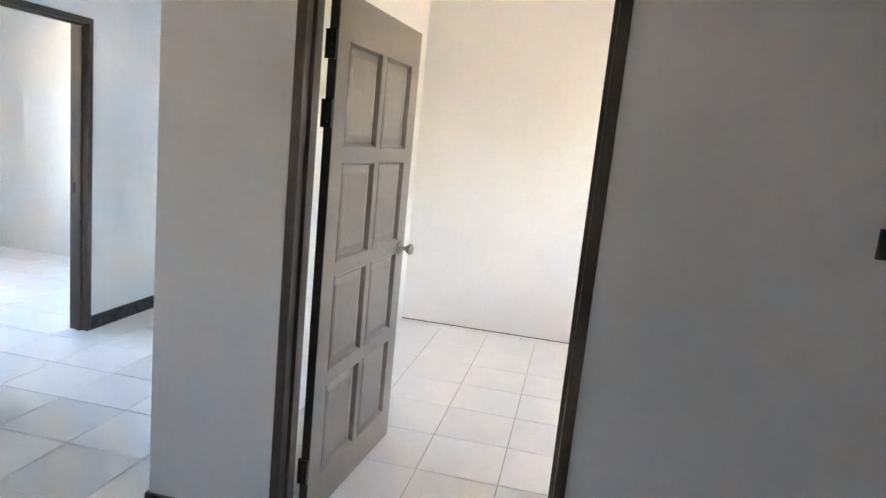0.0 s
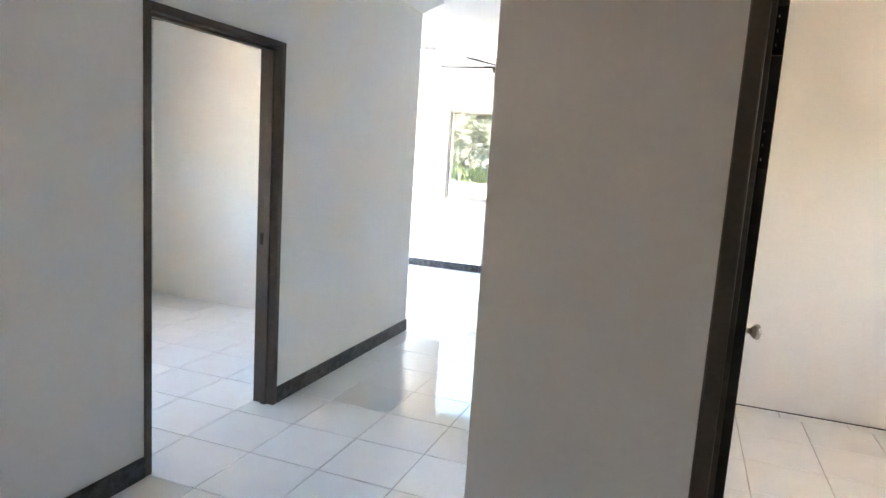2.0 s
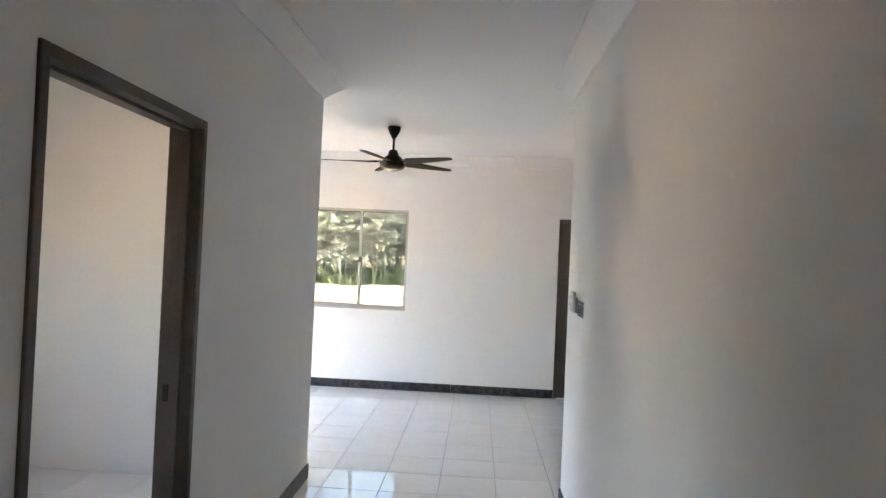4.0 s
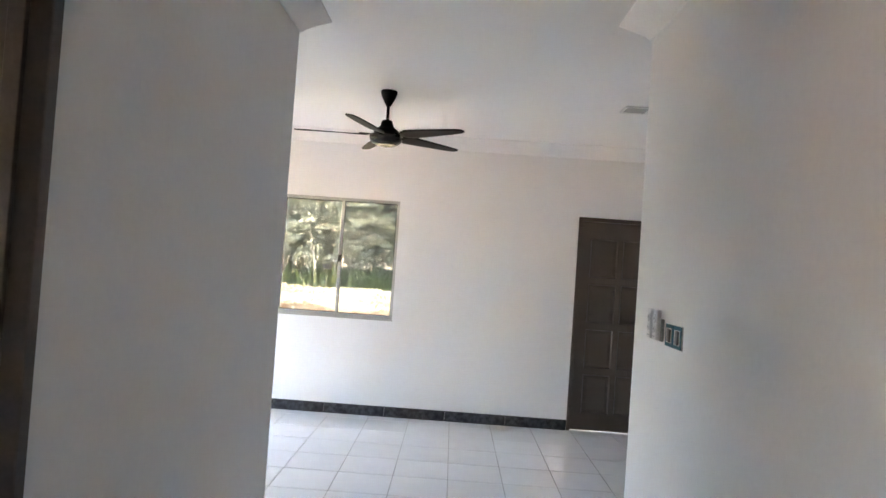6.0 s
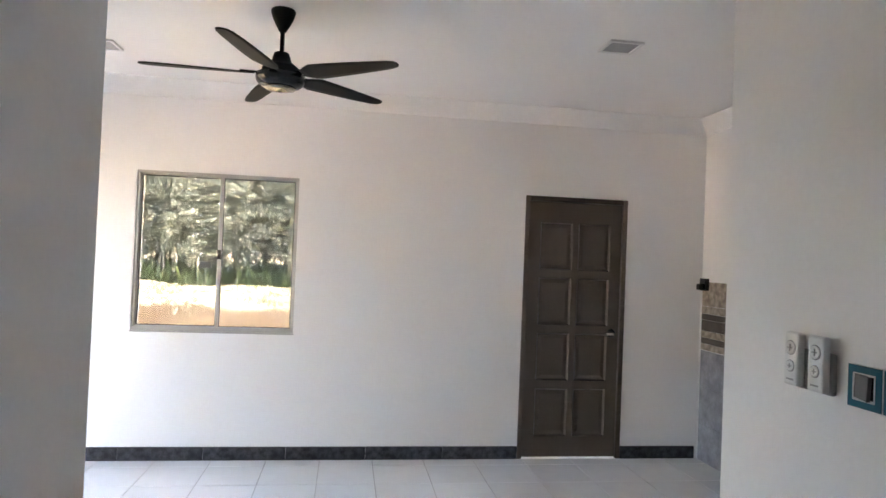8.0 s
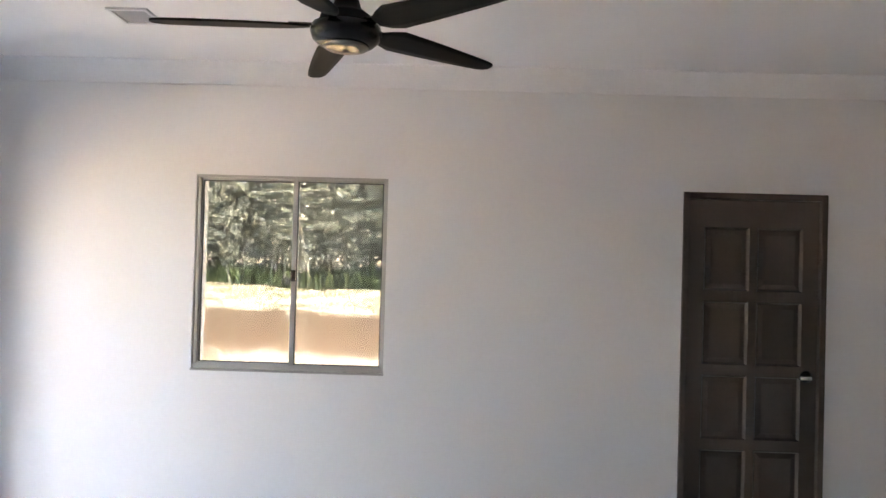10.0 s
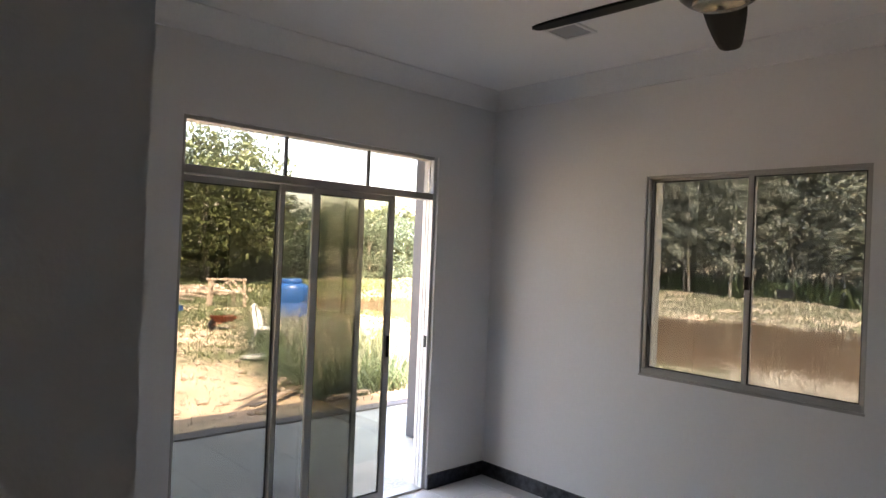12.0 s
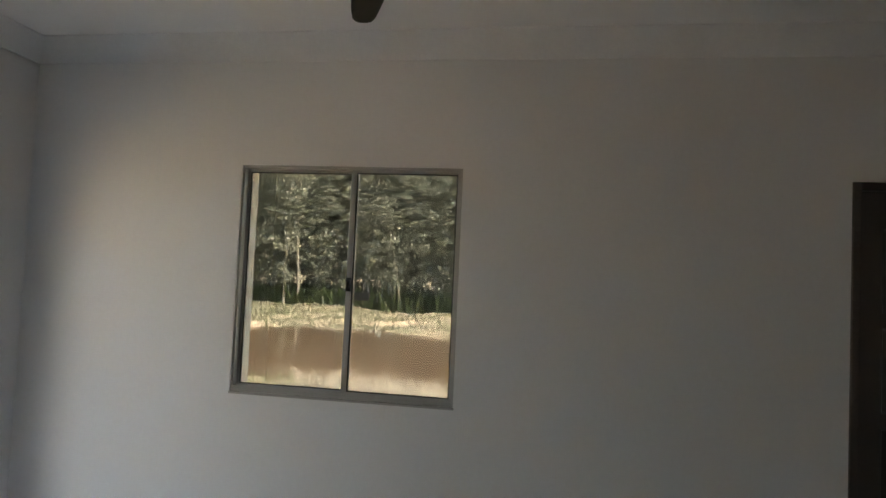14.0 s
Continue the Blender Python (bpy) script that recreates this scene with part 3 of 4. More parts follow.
part("plug", box(-0.075, -0.035, -0.045, 0.0, -0.045, 0.005, bevel=0.005), BLACK, so)

# dark open joint at the foot of the side room walls
tagged(part("trim", box(RW + 0.12, HE, RB_N - 0.003, RB_N - 0.0005, 0.0, 0.007), DOOR_EDGE), "thin dark open joint at the wall's foot", "joint", kind="structure")
tagged(part("nail", lathe([(0.006, 0.0), (0.006, 0.003), (0.002, 0.004), (0.002, 0.012)], 10, Matrix.Translation((WW, 6.36, 2.70)) @ Matrix.Rotation(radians(90), 4, "Y")), IRON), "small dark nail in the white wall", "nail")

# ---- switches and remote controls ----
for i, y in enumerate((3.057, 3.150)):
    s = thing("light_switch", pose(RW, y, 1.326, 0, 0, -90), "square teal-filmed light switch with grey rocker", "light switch", "corridor switches")
    part("back_plate", slab("x", -0.0065, -0.0005, -0.0445, 0.0445, -0.0445, 0.0445, ((-0.024, 0.024, -0.024, 0.024),)), WHITE_PLASTIC, s, "white plastic edge of the plate")
    part("plate", slab("x", -0.0085, -0.006, -0.0435, 0.0435, -0.0435, 0.0435, ((-0.027, 0.027, -0.027, 0.027),)), TEAL, s)
    part("inner_rim", slab("x", -0.0105, -0.006, -0.0285, 0.0285, -0.0285, 0.0285, ((-0.0265, 0.0265, -0.0265, 0.0265),)), WHITE_PLASTIC, s, "thin bright inner rim")
    part("well", box(-0.0255, 0.0255, -0.004, -0.001, -0.0255, 0.0255), BLACK, s)
    part("rocker", box(-0.0225, 0.0205, -0.013, -0.004, -0.0255, 0.0255, bevel=0.0015, m=pose(-0.002, 0, 0.0, 0, 5, -9)), ROCKER, s)
for i, y in enumerate((3.260, 3.340)):
    r = thing("remote_control", pose(RW, y, 1.352, 0, 0, -90), "white fan remote control in a wall cradle", "remote control", "fan remotes")
    part("cradle", box(-0.028, 0.028, -0.014, -0.0005, -0.062, 0.03, bevel=0.004), GREY_PLASTIC, r, "grey wall cradle")
    b = part("handset", box(-0.025, 0.025, -0.034, -0.0145, -0.058, 0.066, bevel=0.006), WHITE_PLASTIC, r)
    for z, rad in ((0.030, 0.015), (-0.012, 0.012)):
        bt = part("button_ring", lathe([(rad + 0.0022, 0), (rad + 0.0022, 0.0008), (rad + 0.0015, 0.001)], 20), GREY_PLASTIC, b, "", True, Matrix.Translation((0, -0.0338, z)) @ Matrix.Rotation(radians(90), 4, "X"))
        part("button", lathe([(rad, 0), (rad, 0.0015), (rad - 0.002, 0.002), (rad - 0.004, 0.001), (0.003, 0.001)], 20), WHITE_PLASTIC, bt, "", True, Matrix.Translation((0, 0, 0.0008)))
    for z, w in ((0.030, 0.008), (-0.012, 0.006)):
        mk = box(-w, w, -0.0372, -0.0352, z - 0.0012, z + 0.0012)
        add_box(mk, -0.0012, 0.0012, -0.0372, -0.0352, z - w, z + w)
        part("button_mark", mk, GREY_PLASTIC, b)
    part("marking", box(-0.012, 0.012, -0.0350, -0.0335, -0.045, -0.041), GREY_PLASTIC, b)
s = thing("wall_switch", pose(2.372, HB, 1.385), "black square wall switch on the hall wall", "light switch")
part("plate", box(-0.045, 0.045, -0.010, -0.0005, -0.045, 0.045, bevel=0.003), BLACK, s)
part("rocker", box(-0.02, 0.02, -0.015, -0.009, -0.028, 0.028, bevel=0.002), BLACK, s)


# ---- ceiling things ----
DROP = pose(0, 0, 0.0)


def ceiling_fan(name, m, label, turn):
    f = thing(name, m, label, "ceiling fan", "ceiling fans")
    part("canopy", lathe([(0.058, 0.0), (0.062, -0.006), (0.060, -0.02), (0.050, -0.05), (0.032, -0.085), (0.018, -0.11), (0.014, -0.115)], 28), MATT, f, "black conical canopy", True)
    part("rod", lathe([(0.011, -0.110), (0.011, -0.250)], 14), MATT, f, "", True)
    part("motor", lathe([(0.014, -0.215), (0.036, -0.220), (0.044, -0.242), (0.050, -0.265), (0.075, -0.285), (0.092, -0.298), (0.096, -0.325), (0.120, -0.332)], 36), MATT, f, "black motor cover", True, DROP)
    part("body", lathe([(0.112, -0.329), (0.122, -0.336), (0.124, -0.352), (0.117, -0.374), (0.099, -0.390), (0.078, -0.397)], 40), CHROME, f, "smoked chrome bowl", True, DROP)
    lens = part("hub_cap", lathe([(0.080, -0.398), (0.076, -0.404), (0.050, -0.410), (0.022, -0.413), (0.012, -0.414)], 32), NICKEL, f, "dull nickel hub cap", True, DROP)
    part("sensor", lathe([(0.014, -0.413), (0.012, -0.418), (0.004, -0.419)], 16), BLACK, lens, "", True)
    prof = [(0.13, -0.022, 0.024), (0.165, -0.046, 0.050), (0.21, -0.068, 0.066), (0.33, -0.066, 0.061), (0.45, -0.059, 0.053), (0.56, -0.051, 0.044), (0.635, -0.044, 0.034), (0.665, -0.034, 0.020), (0.675, -0.020, 0.006)]
    for k in range(5):
        bm = bmesh.new()
        rows = []
        for x, a, b in prof:
            tw = radians(-14 + 8 * (x - 0.13) / 0.55)
            row = []
            for y in [a + (b - a) * i / 5 for i in range(6)]:
                z = -0.012 * (1 - ((y - (a + b) / 2) / 0.07) ** 2) * 0 + y * math.sin(tw)
                row.append((x, y * math.cos(tw), z - 0.006 * (x - 0.13)))
            rows.append(row)
        top = [[bm.verts.new((x, y, z + 0.003)) for x, y, z in r] for r in rows]
        low = [[bm.verts.new((x, y, z - 0.003)) for x, y, z in r] for r in rows]
        for g in (top, low):
            for i in range(len(g) - 1):
                for j in range(5):
                    bm.faces.new((g[i][j], g[i + 1][j], g[i + 1][j + 1], g[i][j + 1]))
        for i in range(len(rows) - 1):
            bm.faces.new((top[i][0], low[i][0], low[i + 1][0], top[i + 1][0]))
            bm.faces.new((top[i][5], top[i + 1][5], low[i + 1][5], low[i][5]))
        for j in range(5):
            bm.faces.new((top[0][j], top[0][j + 1], low[0][j + 1], low[0][j]))
            bm.faces.new((top[-1][j], low[-1][j], low[-1][j + 1], top[-1][j + 1]))
        bmesh.ops.recalc_face_normals(bm, faces=bm.faces)
        bl = part("blade", bm, BLADE, f, "", True, pose(0, 0, -0.332, 0, 0, turn + 72 * k))
        part("blade_arm", box(0.085, 0.20, -0.018, 0.018, -0.004, 0.006, bevel=0.003, m=pose(0, 0, 0.006, -14)), BLACK, bl)
    return f


fan = ceiling_fan("ceiling_fan", pose(-1.437, 5.33, CH), "dark five-blade ceiling fan with conical canopy", 39.5)
fan2 = ceiling_fan("ceiling_fan", pose(-3.72, 2.38, CH), "dark five-blade ceiling fan in the bedroom", 72)


def ceiling_panel(x, y, label):
    p = thing("ceiling_light", pose(x, y, CH), label, "ceiling light", "ceiling lights")
    part("frame", ring_frame(0.098, 0.080, -0.012, 0.0), WHITE_PLASTIC, p)
    part("diffuser", box(-0.081, 0.081, -0.081, 0.081, -0.006, -0.001), DIFFUSER, p, "unlit frosted diffuser")
    return p


def ring_frame(o, i, z0, z1):
    bm = box(-o, -i, -o, o, z0, z1, bevel=0.002)
    add_box(bm, i, o, -o, o, z0, z1, bevel=0.002)
    add_box(bm, -i, i, -o, -i, z0, z1, bevel=0.002)
    add_box(bm, -i, i, i, o, z0, z1, bevel=0.002)
    return bm


ceiling_panel(0.400, 5.40, "unlit square flush ceiling light")
ceiling_panel(-2.60, 6.165, "unlit square flush ceiling light")

# ---- outside ----
GZ = -0.25


def smooth_step(a, b, v):
    t = min(max((v - a) / (b - a), 0.0), 1.0)
    return t * t * (3 - 2 * t)


def ground_z(x, y):
    pond = smooth_step(-25, -19, x) * (1 - smooth_step(14, 22, x)) * smooth_step(13.5 + 1.2 * math.sin(x * 0.7), 18, y)
    z = GZ - 0.95 * pond * (1 - smooth_step(23.0, 28.6 + 0.7 * math.sin(x * 0.6) + 0.4 * math.sin(x * 1.7), y))
    bank = smooth_step(26, 29, y) * (1 - smooth_step(44, 48, y)) * smooth_step(-30, -19, x)
    z += bank * (-0.08 + 0.30 * noise.noise((x * 0.45, y * 0.22, 5.0)) + 0.10 * noise.noise((x * 1.1, y * 0.8, 9.0)))
    away = max(abs(x + 1) - 7, abs(y - 2) - 8, 0)
    return z + 0.10 * min(away / 4, 1.0) * noise.noise((x * 0.35, y * 0.35, 0.0)) + 0.03 * min(away / 4, 1.0) * noise.noise((x * 1.4, y * 1.4, 3.0))


def ground_sheet():
    xs = [-1500, -600, -250, -120, -80] + [-60 + 0.8 * i for i in range(106)] + [30, 45, 80, 250, 600, 1500]
    ys = [-1500, -600, -250, -120, -60, -35, -20] + [-12 + 0.8 * i for i in range(83)] + [60, 75, 110, 250, 600, 1500]
    verts = [(x, y, ground_z(x, y)) for y in ys for x in xs]
    k = len(xs)
    faces = [(j * k + i, j * k + i + 1, (j + 1) * k + i + 1, (j + 1) * k + i) for j in range(len(ys) - 1) for i in range(k - 1)]
    me = bpy.data.meshes.new("ground")
    me.from_pydata(verts, [], faces)
    me.materials.append(SOIL)
    return tagged(finish(new("ground", me), True), "sandy orange soil with patchy grass", "ground", kind="structure")


ground_sheet()
tagged(part("water", box(-30, 26, 12.5, 30.5, -0.50, -0.46), WATER), "still brown pond water behind the house", "pond", kind="structure")


def leaves(rng, centres, per, size, spread, droop=0.3):
    """Small folded leaves round clump centres."""
    n = len(centres) * per
    c = np.repeat(np.array(centres), per, axis=0) + rng.normal(0, 1, (n, 3)) * np.array(spread)
    d = rng.normal(0, 1, (n, 3))
    d[:, 2] -= droop
    d /= np.linalg.norm(d, axis=1)[:, None]
    s = np.cross(d, rng.normal(0, 1, (n, 3)))
    s /= np.linalg.norm(s, axis=1)[:, None]
    L = size * rng.uniform(0.6, 1.4, (n, 1))
    a, b = c - d * L * 0.5, c + d * L * 0.5
    nrm = np.cross(d, s) * L * 0.08
    p, q = c + s * L * 0.24 + nrm, c - s * L * 0.24 + nrm
    verts = np.stack([a, p, b, q], 1).reshape(-1, 3)
    faces = np.arange(n * 4).reshape(-1, 4)
    return verts, faces


def whorls(rng, count, crown, size, per=12):
    """Rosettes of long drooping leaves over the lumpy outside of a crown."""
    R, lo, hi = crown
    u = rng.normal(0, 1, (count, 3))
    u[:, 2] += 0.15
    u /= np.linalg.norm(u, axis=1)[:, None]
    lump = 1.0 + 0.13 * np.sin(4 * u[:, :1] + 5 * u[:, 1:2]) + 0.10 * np.sin(7 * u[:, 2:] + 3 * u[:, :1])
    c = u * lump * rng.uniform(0.80, 1.04, (count, 1)) * np.array([R, R, (hi - lo) / 2]) + np.array([0, 0, (lo + hi) / 2])
    ang = rng.uniform(0, 6.28, (count, 1)) + np.arange(per) * 2.4
    d = np.stack([np.cos(ang), np.sin(ang), rng.uniform(-0.7, 0.25, ang.shape)], 2) + u[:, None, :] * 0.35
    d = (d / np.linalg.norm(d, axis=2)[:, :, None]).reshape(-1, 3)
    c = np.repeat(c, per, axis=0)
    s = np.cross(d, np.array([0.0, 0.0, 1.0]))
    s /= np.linalg.norm(s, axis=1)[:, None]
    L = size * rng.uniform(0.8, 1.35, (len(d), 1))
    a, b = c + d * 0.03, c + d * L + np.array([0, 0, -0.12]) * L
    m = c + d * L * 0.45
    verts = np.stack([a, m + s * L * 0.13, b, m - s * L * 0.13], 1).reshape(-1, 3)
    return verts, np.arange(len(d) * 4).reshape(-1, 4)


def sheet(name, verts, faces, mat, parent=None):
    me = bpy.data.meshes.new(name)
    me.from_pydata(verts.tolist(), [], faces.tolist())
    me.materials.append(mat)
    ob = new(name, me)
    ob.parent = parent
    return ob


def tree(name, seed, h, trunk_r, crown, clumps, per, size, label, mat, stems=1, rosettes=0):
    """Tapered trunk with limbs and a crown of many leaves. crown: (radius, low, high)."""
    rng = np.random.default_rng(seed)
    t = thing(name, pose(0, 0, 0), label, "tree")
    bm = bmesh.new()
    R, lo, hi = crown
    tips = []
    for s in range(stems):
        ox, oy = (rng.uniform(-0.6, 0.6, 2) if stems > 1 else (0.0, 0.0))
        p = Vector((ox, oy, -0.3))
        lean = Vector((rng.normal(0, 0.05), rng.normal(0, 0.05), 1))
        steps = 6
        for k in range(steps):
            q = p + lean * ((h + 0.3) * 0.93 / steps) + Vector((rng.normal(0, 0.07), rng.normal(0, 0.07), 0))
            tube(bm, p, q, trunk_r * (1 - 0.8 * k / steps), trunk_r * (1 - 0.8 * (k + 1) / steps), 7)
            if q.z > lo * 0.7:
                for _ in range(3):
                    ang = rng.uniform(0, 6.28)
                    ln = R * rng.uniform(0.35, 0.8)
                    e = q + Vector((math.cos(ang) * ln, math.sin(ang) * ln, ln * rng.uniform(0.2, 0.8)))
                    tube(bm, q, e, trunk_r * 0.28, trunk_r * 0.08, 5)
                    tips.append(e)
            p = q
    part("trunk", bm, BARK_PALE if stems > 1 else BARK, t, "pale slender trunk" if stems > 1 else "")
    cs = []
    while len(cs) < clumps:
        v = rng.uniform(-1, 1, 3)
        r = np.linalg.norm(v)
        if 0.35 < r < 1.0 + 0.18 * math.sin(5 * v[0] + 3 * v[1] + seed):
            cs.append((v[0] * R, v[1] * R, (lo + hi) / 2 + v[2] * (hi - lo) / 2))
    cs += [tuple(v) for v in tips if lo < v.z < hi]
    sp = R * 0.11
    v, f = leaves(rng, cs, per, size, (sp, sp, sp * 0.7))
    if rosettes:
        v2, f2 = whorls(rng, rosettes, (R, lo, hi), size * 1.25)
        v, f = np.concatenate([v, v2]), np.concatenate([f, f2 + len(v)])
    sheet("crown", v, f, mat, t)
    return t


def place(kinds, spots, rng, group):
    for i, (x, y, s) in enumerate(spots):
        k = kinds[i % len(kinds)]
        m = Matrix.Translation((x, y, ground_z(x, y) - 0.05)) @ Matrix.Rotation(rng.uniform(0, 6.28), 4, "Z")
        if i < len(kinds):
            k.matrix_basis = m @ Matrix.Diagonal((s, s, s * rng.uniform(0.9, 1.1), 1))
            tagged(k, group=group)
        else:
            c = copy_thing(k, m)
            c.scale = (s, s, s * rng.uniform(0.9, 1.1))


_r = random.Random(4)
slim = [tree("tree", 10 + i, 11.0 + i * 0.4, 0.085, (1.7, 1.3, 11.8), 290, 32, 0.19, "slender tree with glare-paled grey-green leaves at the edge of the wood", LEAF_WOOD, 2) for i in range(5)]
spots = [(-31 + 1.55 * i + _r.uniform(-0.6, 0.6), 40.2 + _r.uniform(-0.9, 1.2), _r.uniform(0.85, 1.1)) for i in range(24)]
spots += [(-33 + 1.7 * i + _r.uniform(-0.6, 0.6), 43.6 + _r.uniform(-1.0, 1.5), _r.uniform(0.95, 1.25)) for i in range(24)]
spots += [(-36 + 1.9 * i + _r.uniform(-0.6, 0.6), 47.5 + _r.uniform(-1.0, 1.5), _r.uniform(1.0, 1.3)) for i in range(25)]
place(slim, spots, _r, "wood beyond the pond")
broad = [tree("tree", 40, 5.4, 0.20, (3.6, 0.3, 6.5), 230, 46, 0.25, "broad leafy tree at the edge of the yard", LEAF, rosettes=900),
         tree("tree", 41, 4.6, 0.14, (2.8, -0.3, 5.6), 120, 45, 0.22, "bushy green tree behind the yard", LEAF_FAR, rosettes=420),
         tree("tree", 42, 5.0, 0.14, (3.2, -0.3, 6.0), 130, 45, 0.22, "bushy green tree behind the yard", LEAF_FAR, rosettes=460)]
place(broad, [(-30.2, 16.0, 1.0), (-33.5, 22.5, 0.72), (-33.0, 27.5, 0.68), (-36.5, 19.5, 0.85), (-38.0, 24.5, 0.80), (-35.0, 32.0, 0.72), (-31.0, 35.0, 0.70), (-39.0, 29.0, 0.85),
              (-34.0, 12.0, 1.1), (-30.5, 9.5, 1.05), (-28.0, 38.0, 0.75), (-36.0, 5.0, 1.1), (-42.0, 36.0, 0.9), (-44.0, 14.0, 1.0), (-34.5, 25.0, 0.6), (-36.0, 29.5, 0.65), (-40.0, 20.5, 0.8), (-33.0, 19.0, 0.6), (-33.5, 37.5, 0.7), (-38.0, 34.0, 0.75), (-42.0, 31.0, 0.8), (-46.0, 26.0, 0.9), (-31.5, 13.0, 0.7), (-43.0, 23.0, 0.85)], _r, "trees round the yard")


def blades(name, seed, count, area, height, width, mat, label, lean=0.5, keep=None):
    """Grass over a stretch of ground."""
    rng = np.random.default_rng(seed)
    verts, faces = [], []
    made = 0
    while made < count:
        x, y = rng.uniform(area[0], area[1]), rng.uniform(area[2], area[3])
        if keep and not keep(x, y, rng.uniform()):
            continue
        made += 1
        z = ground_z(x, y)
        a, h = rng.uniform(0, 6.28), height * rng.uniform(0.4, 1.2)
        dx, dy, w = math.cos(a), math.sin(a), width * rng.uniform(0.6, 1.3)
        o = rng.uniform(0.1, lean) * h
        k = len(verts)
        verts += [(x - dy * w, y + dx * w, z - 0.03), (x + dy * w, y - dx * w, z - 0.03), (x + dx * o * 0.45 + dy * w * 0.7, y + dy * o * 0.45 - dx * w * 0.7, z + h * 0.6), (x + dx * o * 0.45 - dy * w * 0.7, y + dy * o * 0.45 + dx * w * 0.7, z + h * 0.6), (x + dx * o, y + dy * o, z + h * (1 - 0.35 * o / h))]
        faces += [(k, k + 1, k + 2, k + 3), (k + 3, k + 2, k + 4)]
    me = bpy.data.meshes.new(name)
    me.from_pydata(verts, [], faces)
    me.materials.append(mat)
    return tagged(new(name, me), label, "grass", kind="stuff")


def patchy(s, t, off=0.0):
    return lambda x, y, u: noise.noise((x * s + off, y * s, 1.0)) * 0.5 + 0.5 > t + 0.25 * u


blades("dry_grass", 1, 26000, (-24, 4, 25.6, 41), 0.14, 0.022, DRY, "bleached dry grass on the far pond bank", 3.0)
blades("bank_grass", 2, 16000, (-24, 4, 26.0, 41), 0.15, 0.028, GRASS, "green weeds on the far pond bank", 2.6, patchy(0.35, 0.36))
blades("straw", 3, 3500, (-8.5, 0.5, 11.6, 14.0), 0.16, 0.006, DRY, "tangled bleached straw beside the pond", 3.4, lambda x, y, u: x > -6.2 + 2.5 * u or y < 13.0)
blades("tall_grass", 4, 13000, (-13.5, -7.3, 7.4, 11.4), 0.62, 0.008, TALL, "tall green grass beside the porch", 2.2, lambda x, y, u: ((x + 9.8 + 0.55 * (y - 9.2)) / 3.4) ** 2 + ((y - 9.4 + 0.35 * (x + 9.8)) / 0.9) ** 2 < 1.0)
blades("straw_heap", 8, 3600, (-4.4, -0.6, 11.7, 14.2), 0.46, 0.008, DRY, "heap of bleached tangled straw by the pond", 3.4)
blades("grass_stalks", 9, 900, (-13.0, -7.3, 7.4, 11.2), 0.95, 0.005, DRY, "dry stalks among the tall grass", 1.2, lambda x, y, u: ((x + 9.8 + 0.55 * (y - 9.2)) / 3.4) ** 2 + ((y - 9.4 + 0.35 * (x + 9.8)) / 0.9) ** 2 < 1.0)
blades("yard_grass", 5, 45000, (-30, -9.2, 4.5, 26), 0.06, 0.016, GRASS, "short patchy green grass in the yard", 0.9, patchy(0.16, 0.30, 7.0))
blades("weeds", 6, 30000, (-30, -14.5, 8, 32), 0.07, 0.035, GRASS, "rough weeds across the yard", 1.2, patchy(0.25, 0.20, 3.0))
blades("undergrowth", 12, 15000, (-33, 8, 39.0, 53), 1.5, 0.06, TALL, "dark green undergrowth at the foot of the wood", 1.8, patchy(0.5, 0.2, 5.0))
blades("far_weeds", 14, 15000, (-33, -15, 13, 34), 0.13, 0.045, GRASS, "rough green weeds between yard and pond", 1.3, patchy(0.3, 0.12, 11.0))
blades("yard_straw", 7, 2500, (-24, -7.0, 4.5, 20), 0.09, 0.009, DRY, "dry straw tufts in the yard", 1.2, patchy(0.3, 0.42, 1.0))

blades("pond_weeds", 13, 2600, (-9.5, -4.0, 11.8, 14.2), 0.18, 0.010, GRASS, "low green weeds on the near pond edge", 1.3, patchy(0.7, 0.25, 2.0))


def brush(name, x, y, seed, label):
    """A dead bush: arching bare twigs from one foot."""
    rng = random.Random(seed)
    t = thing(name, pose(x, y, ground_z(x, y)), label, "dead bush", "dead brush by the pond")
    bm = bmesh.new()
    for k in range(22):
        a, reach, h = rng.uniform(0, 6.28), rng.uniform(0.5, 1.5), rng.uniform(0.08, 0.5)
        last = Vector((rng.uniform(-0.2, 0.2), rng.uniform(-0.2, 0.2), -0.05))
        for i in range(1, 6):
            f = i / 5
            q = Vector((math.cos(a) * reach * f + rng.uniform(-0.09, 0.09), math.sin(a) * reach * f + rng.uniform(-0.09, 0.09), h * math.sin(f * 2.4) + rng.uniform(-0.05, 0.05)))
            tube(bm, last, q, 0.005 * (1.15 - f), 0.005 * (1.0 - f) + 0.0012, 5)
            last = q
    part("twigs", bm, TWIG, t)
    return t


for _k, (_x, _y) in enumerate(((-3.3, 12.8), (-4.3, 13.3), (-2.2, 12.4), (-1.6, 13.2), (-3.6, 14.2), (-2.8, 13.5), (-1.1, 12.6), (-3.9, 12.2), (-2.0, 13.9), (-2.7, 12.0), (-1.3, 13.8))):
    brush("dead_bush", _x, _y, 30 + _k, "bleached dead bush beside the pond")

# porch
tagged(part("porch_floor", box(-6.05, WW - 0.145, 1.5, 8.6, -0.40, -0.06), CONCRETE), "grey cement porch floor with faint stains", "porch", kind="structure")
tagged(part("porch_kerb", box(-6.22, -6.05, 1.5, 8.6, -0.40, -0.045, bevel=0.008), KERB), "dark cement kerb along the porch", "kerb", kind="structure")
tagged(part("porch_column", box(-5.11, -4.96, 7.30, 7.46, -0.06, 2.96, bevel=0.006), COLUMN), "grey cement porch column", "column", kind="structure")

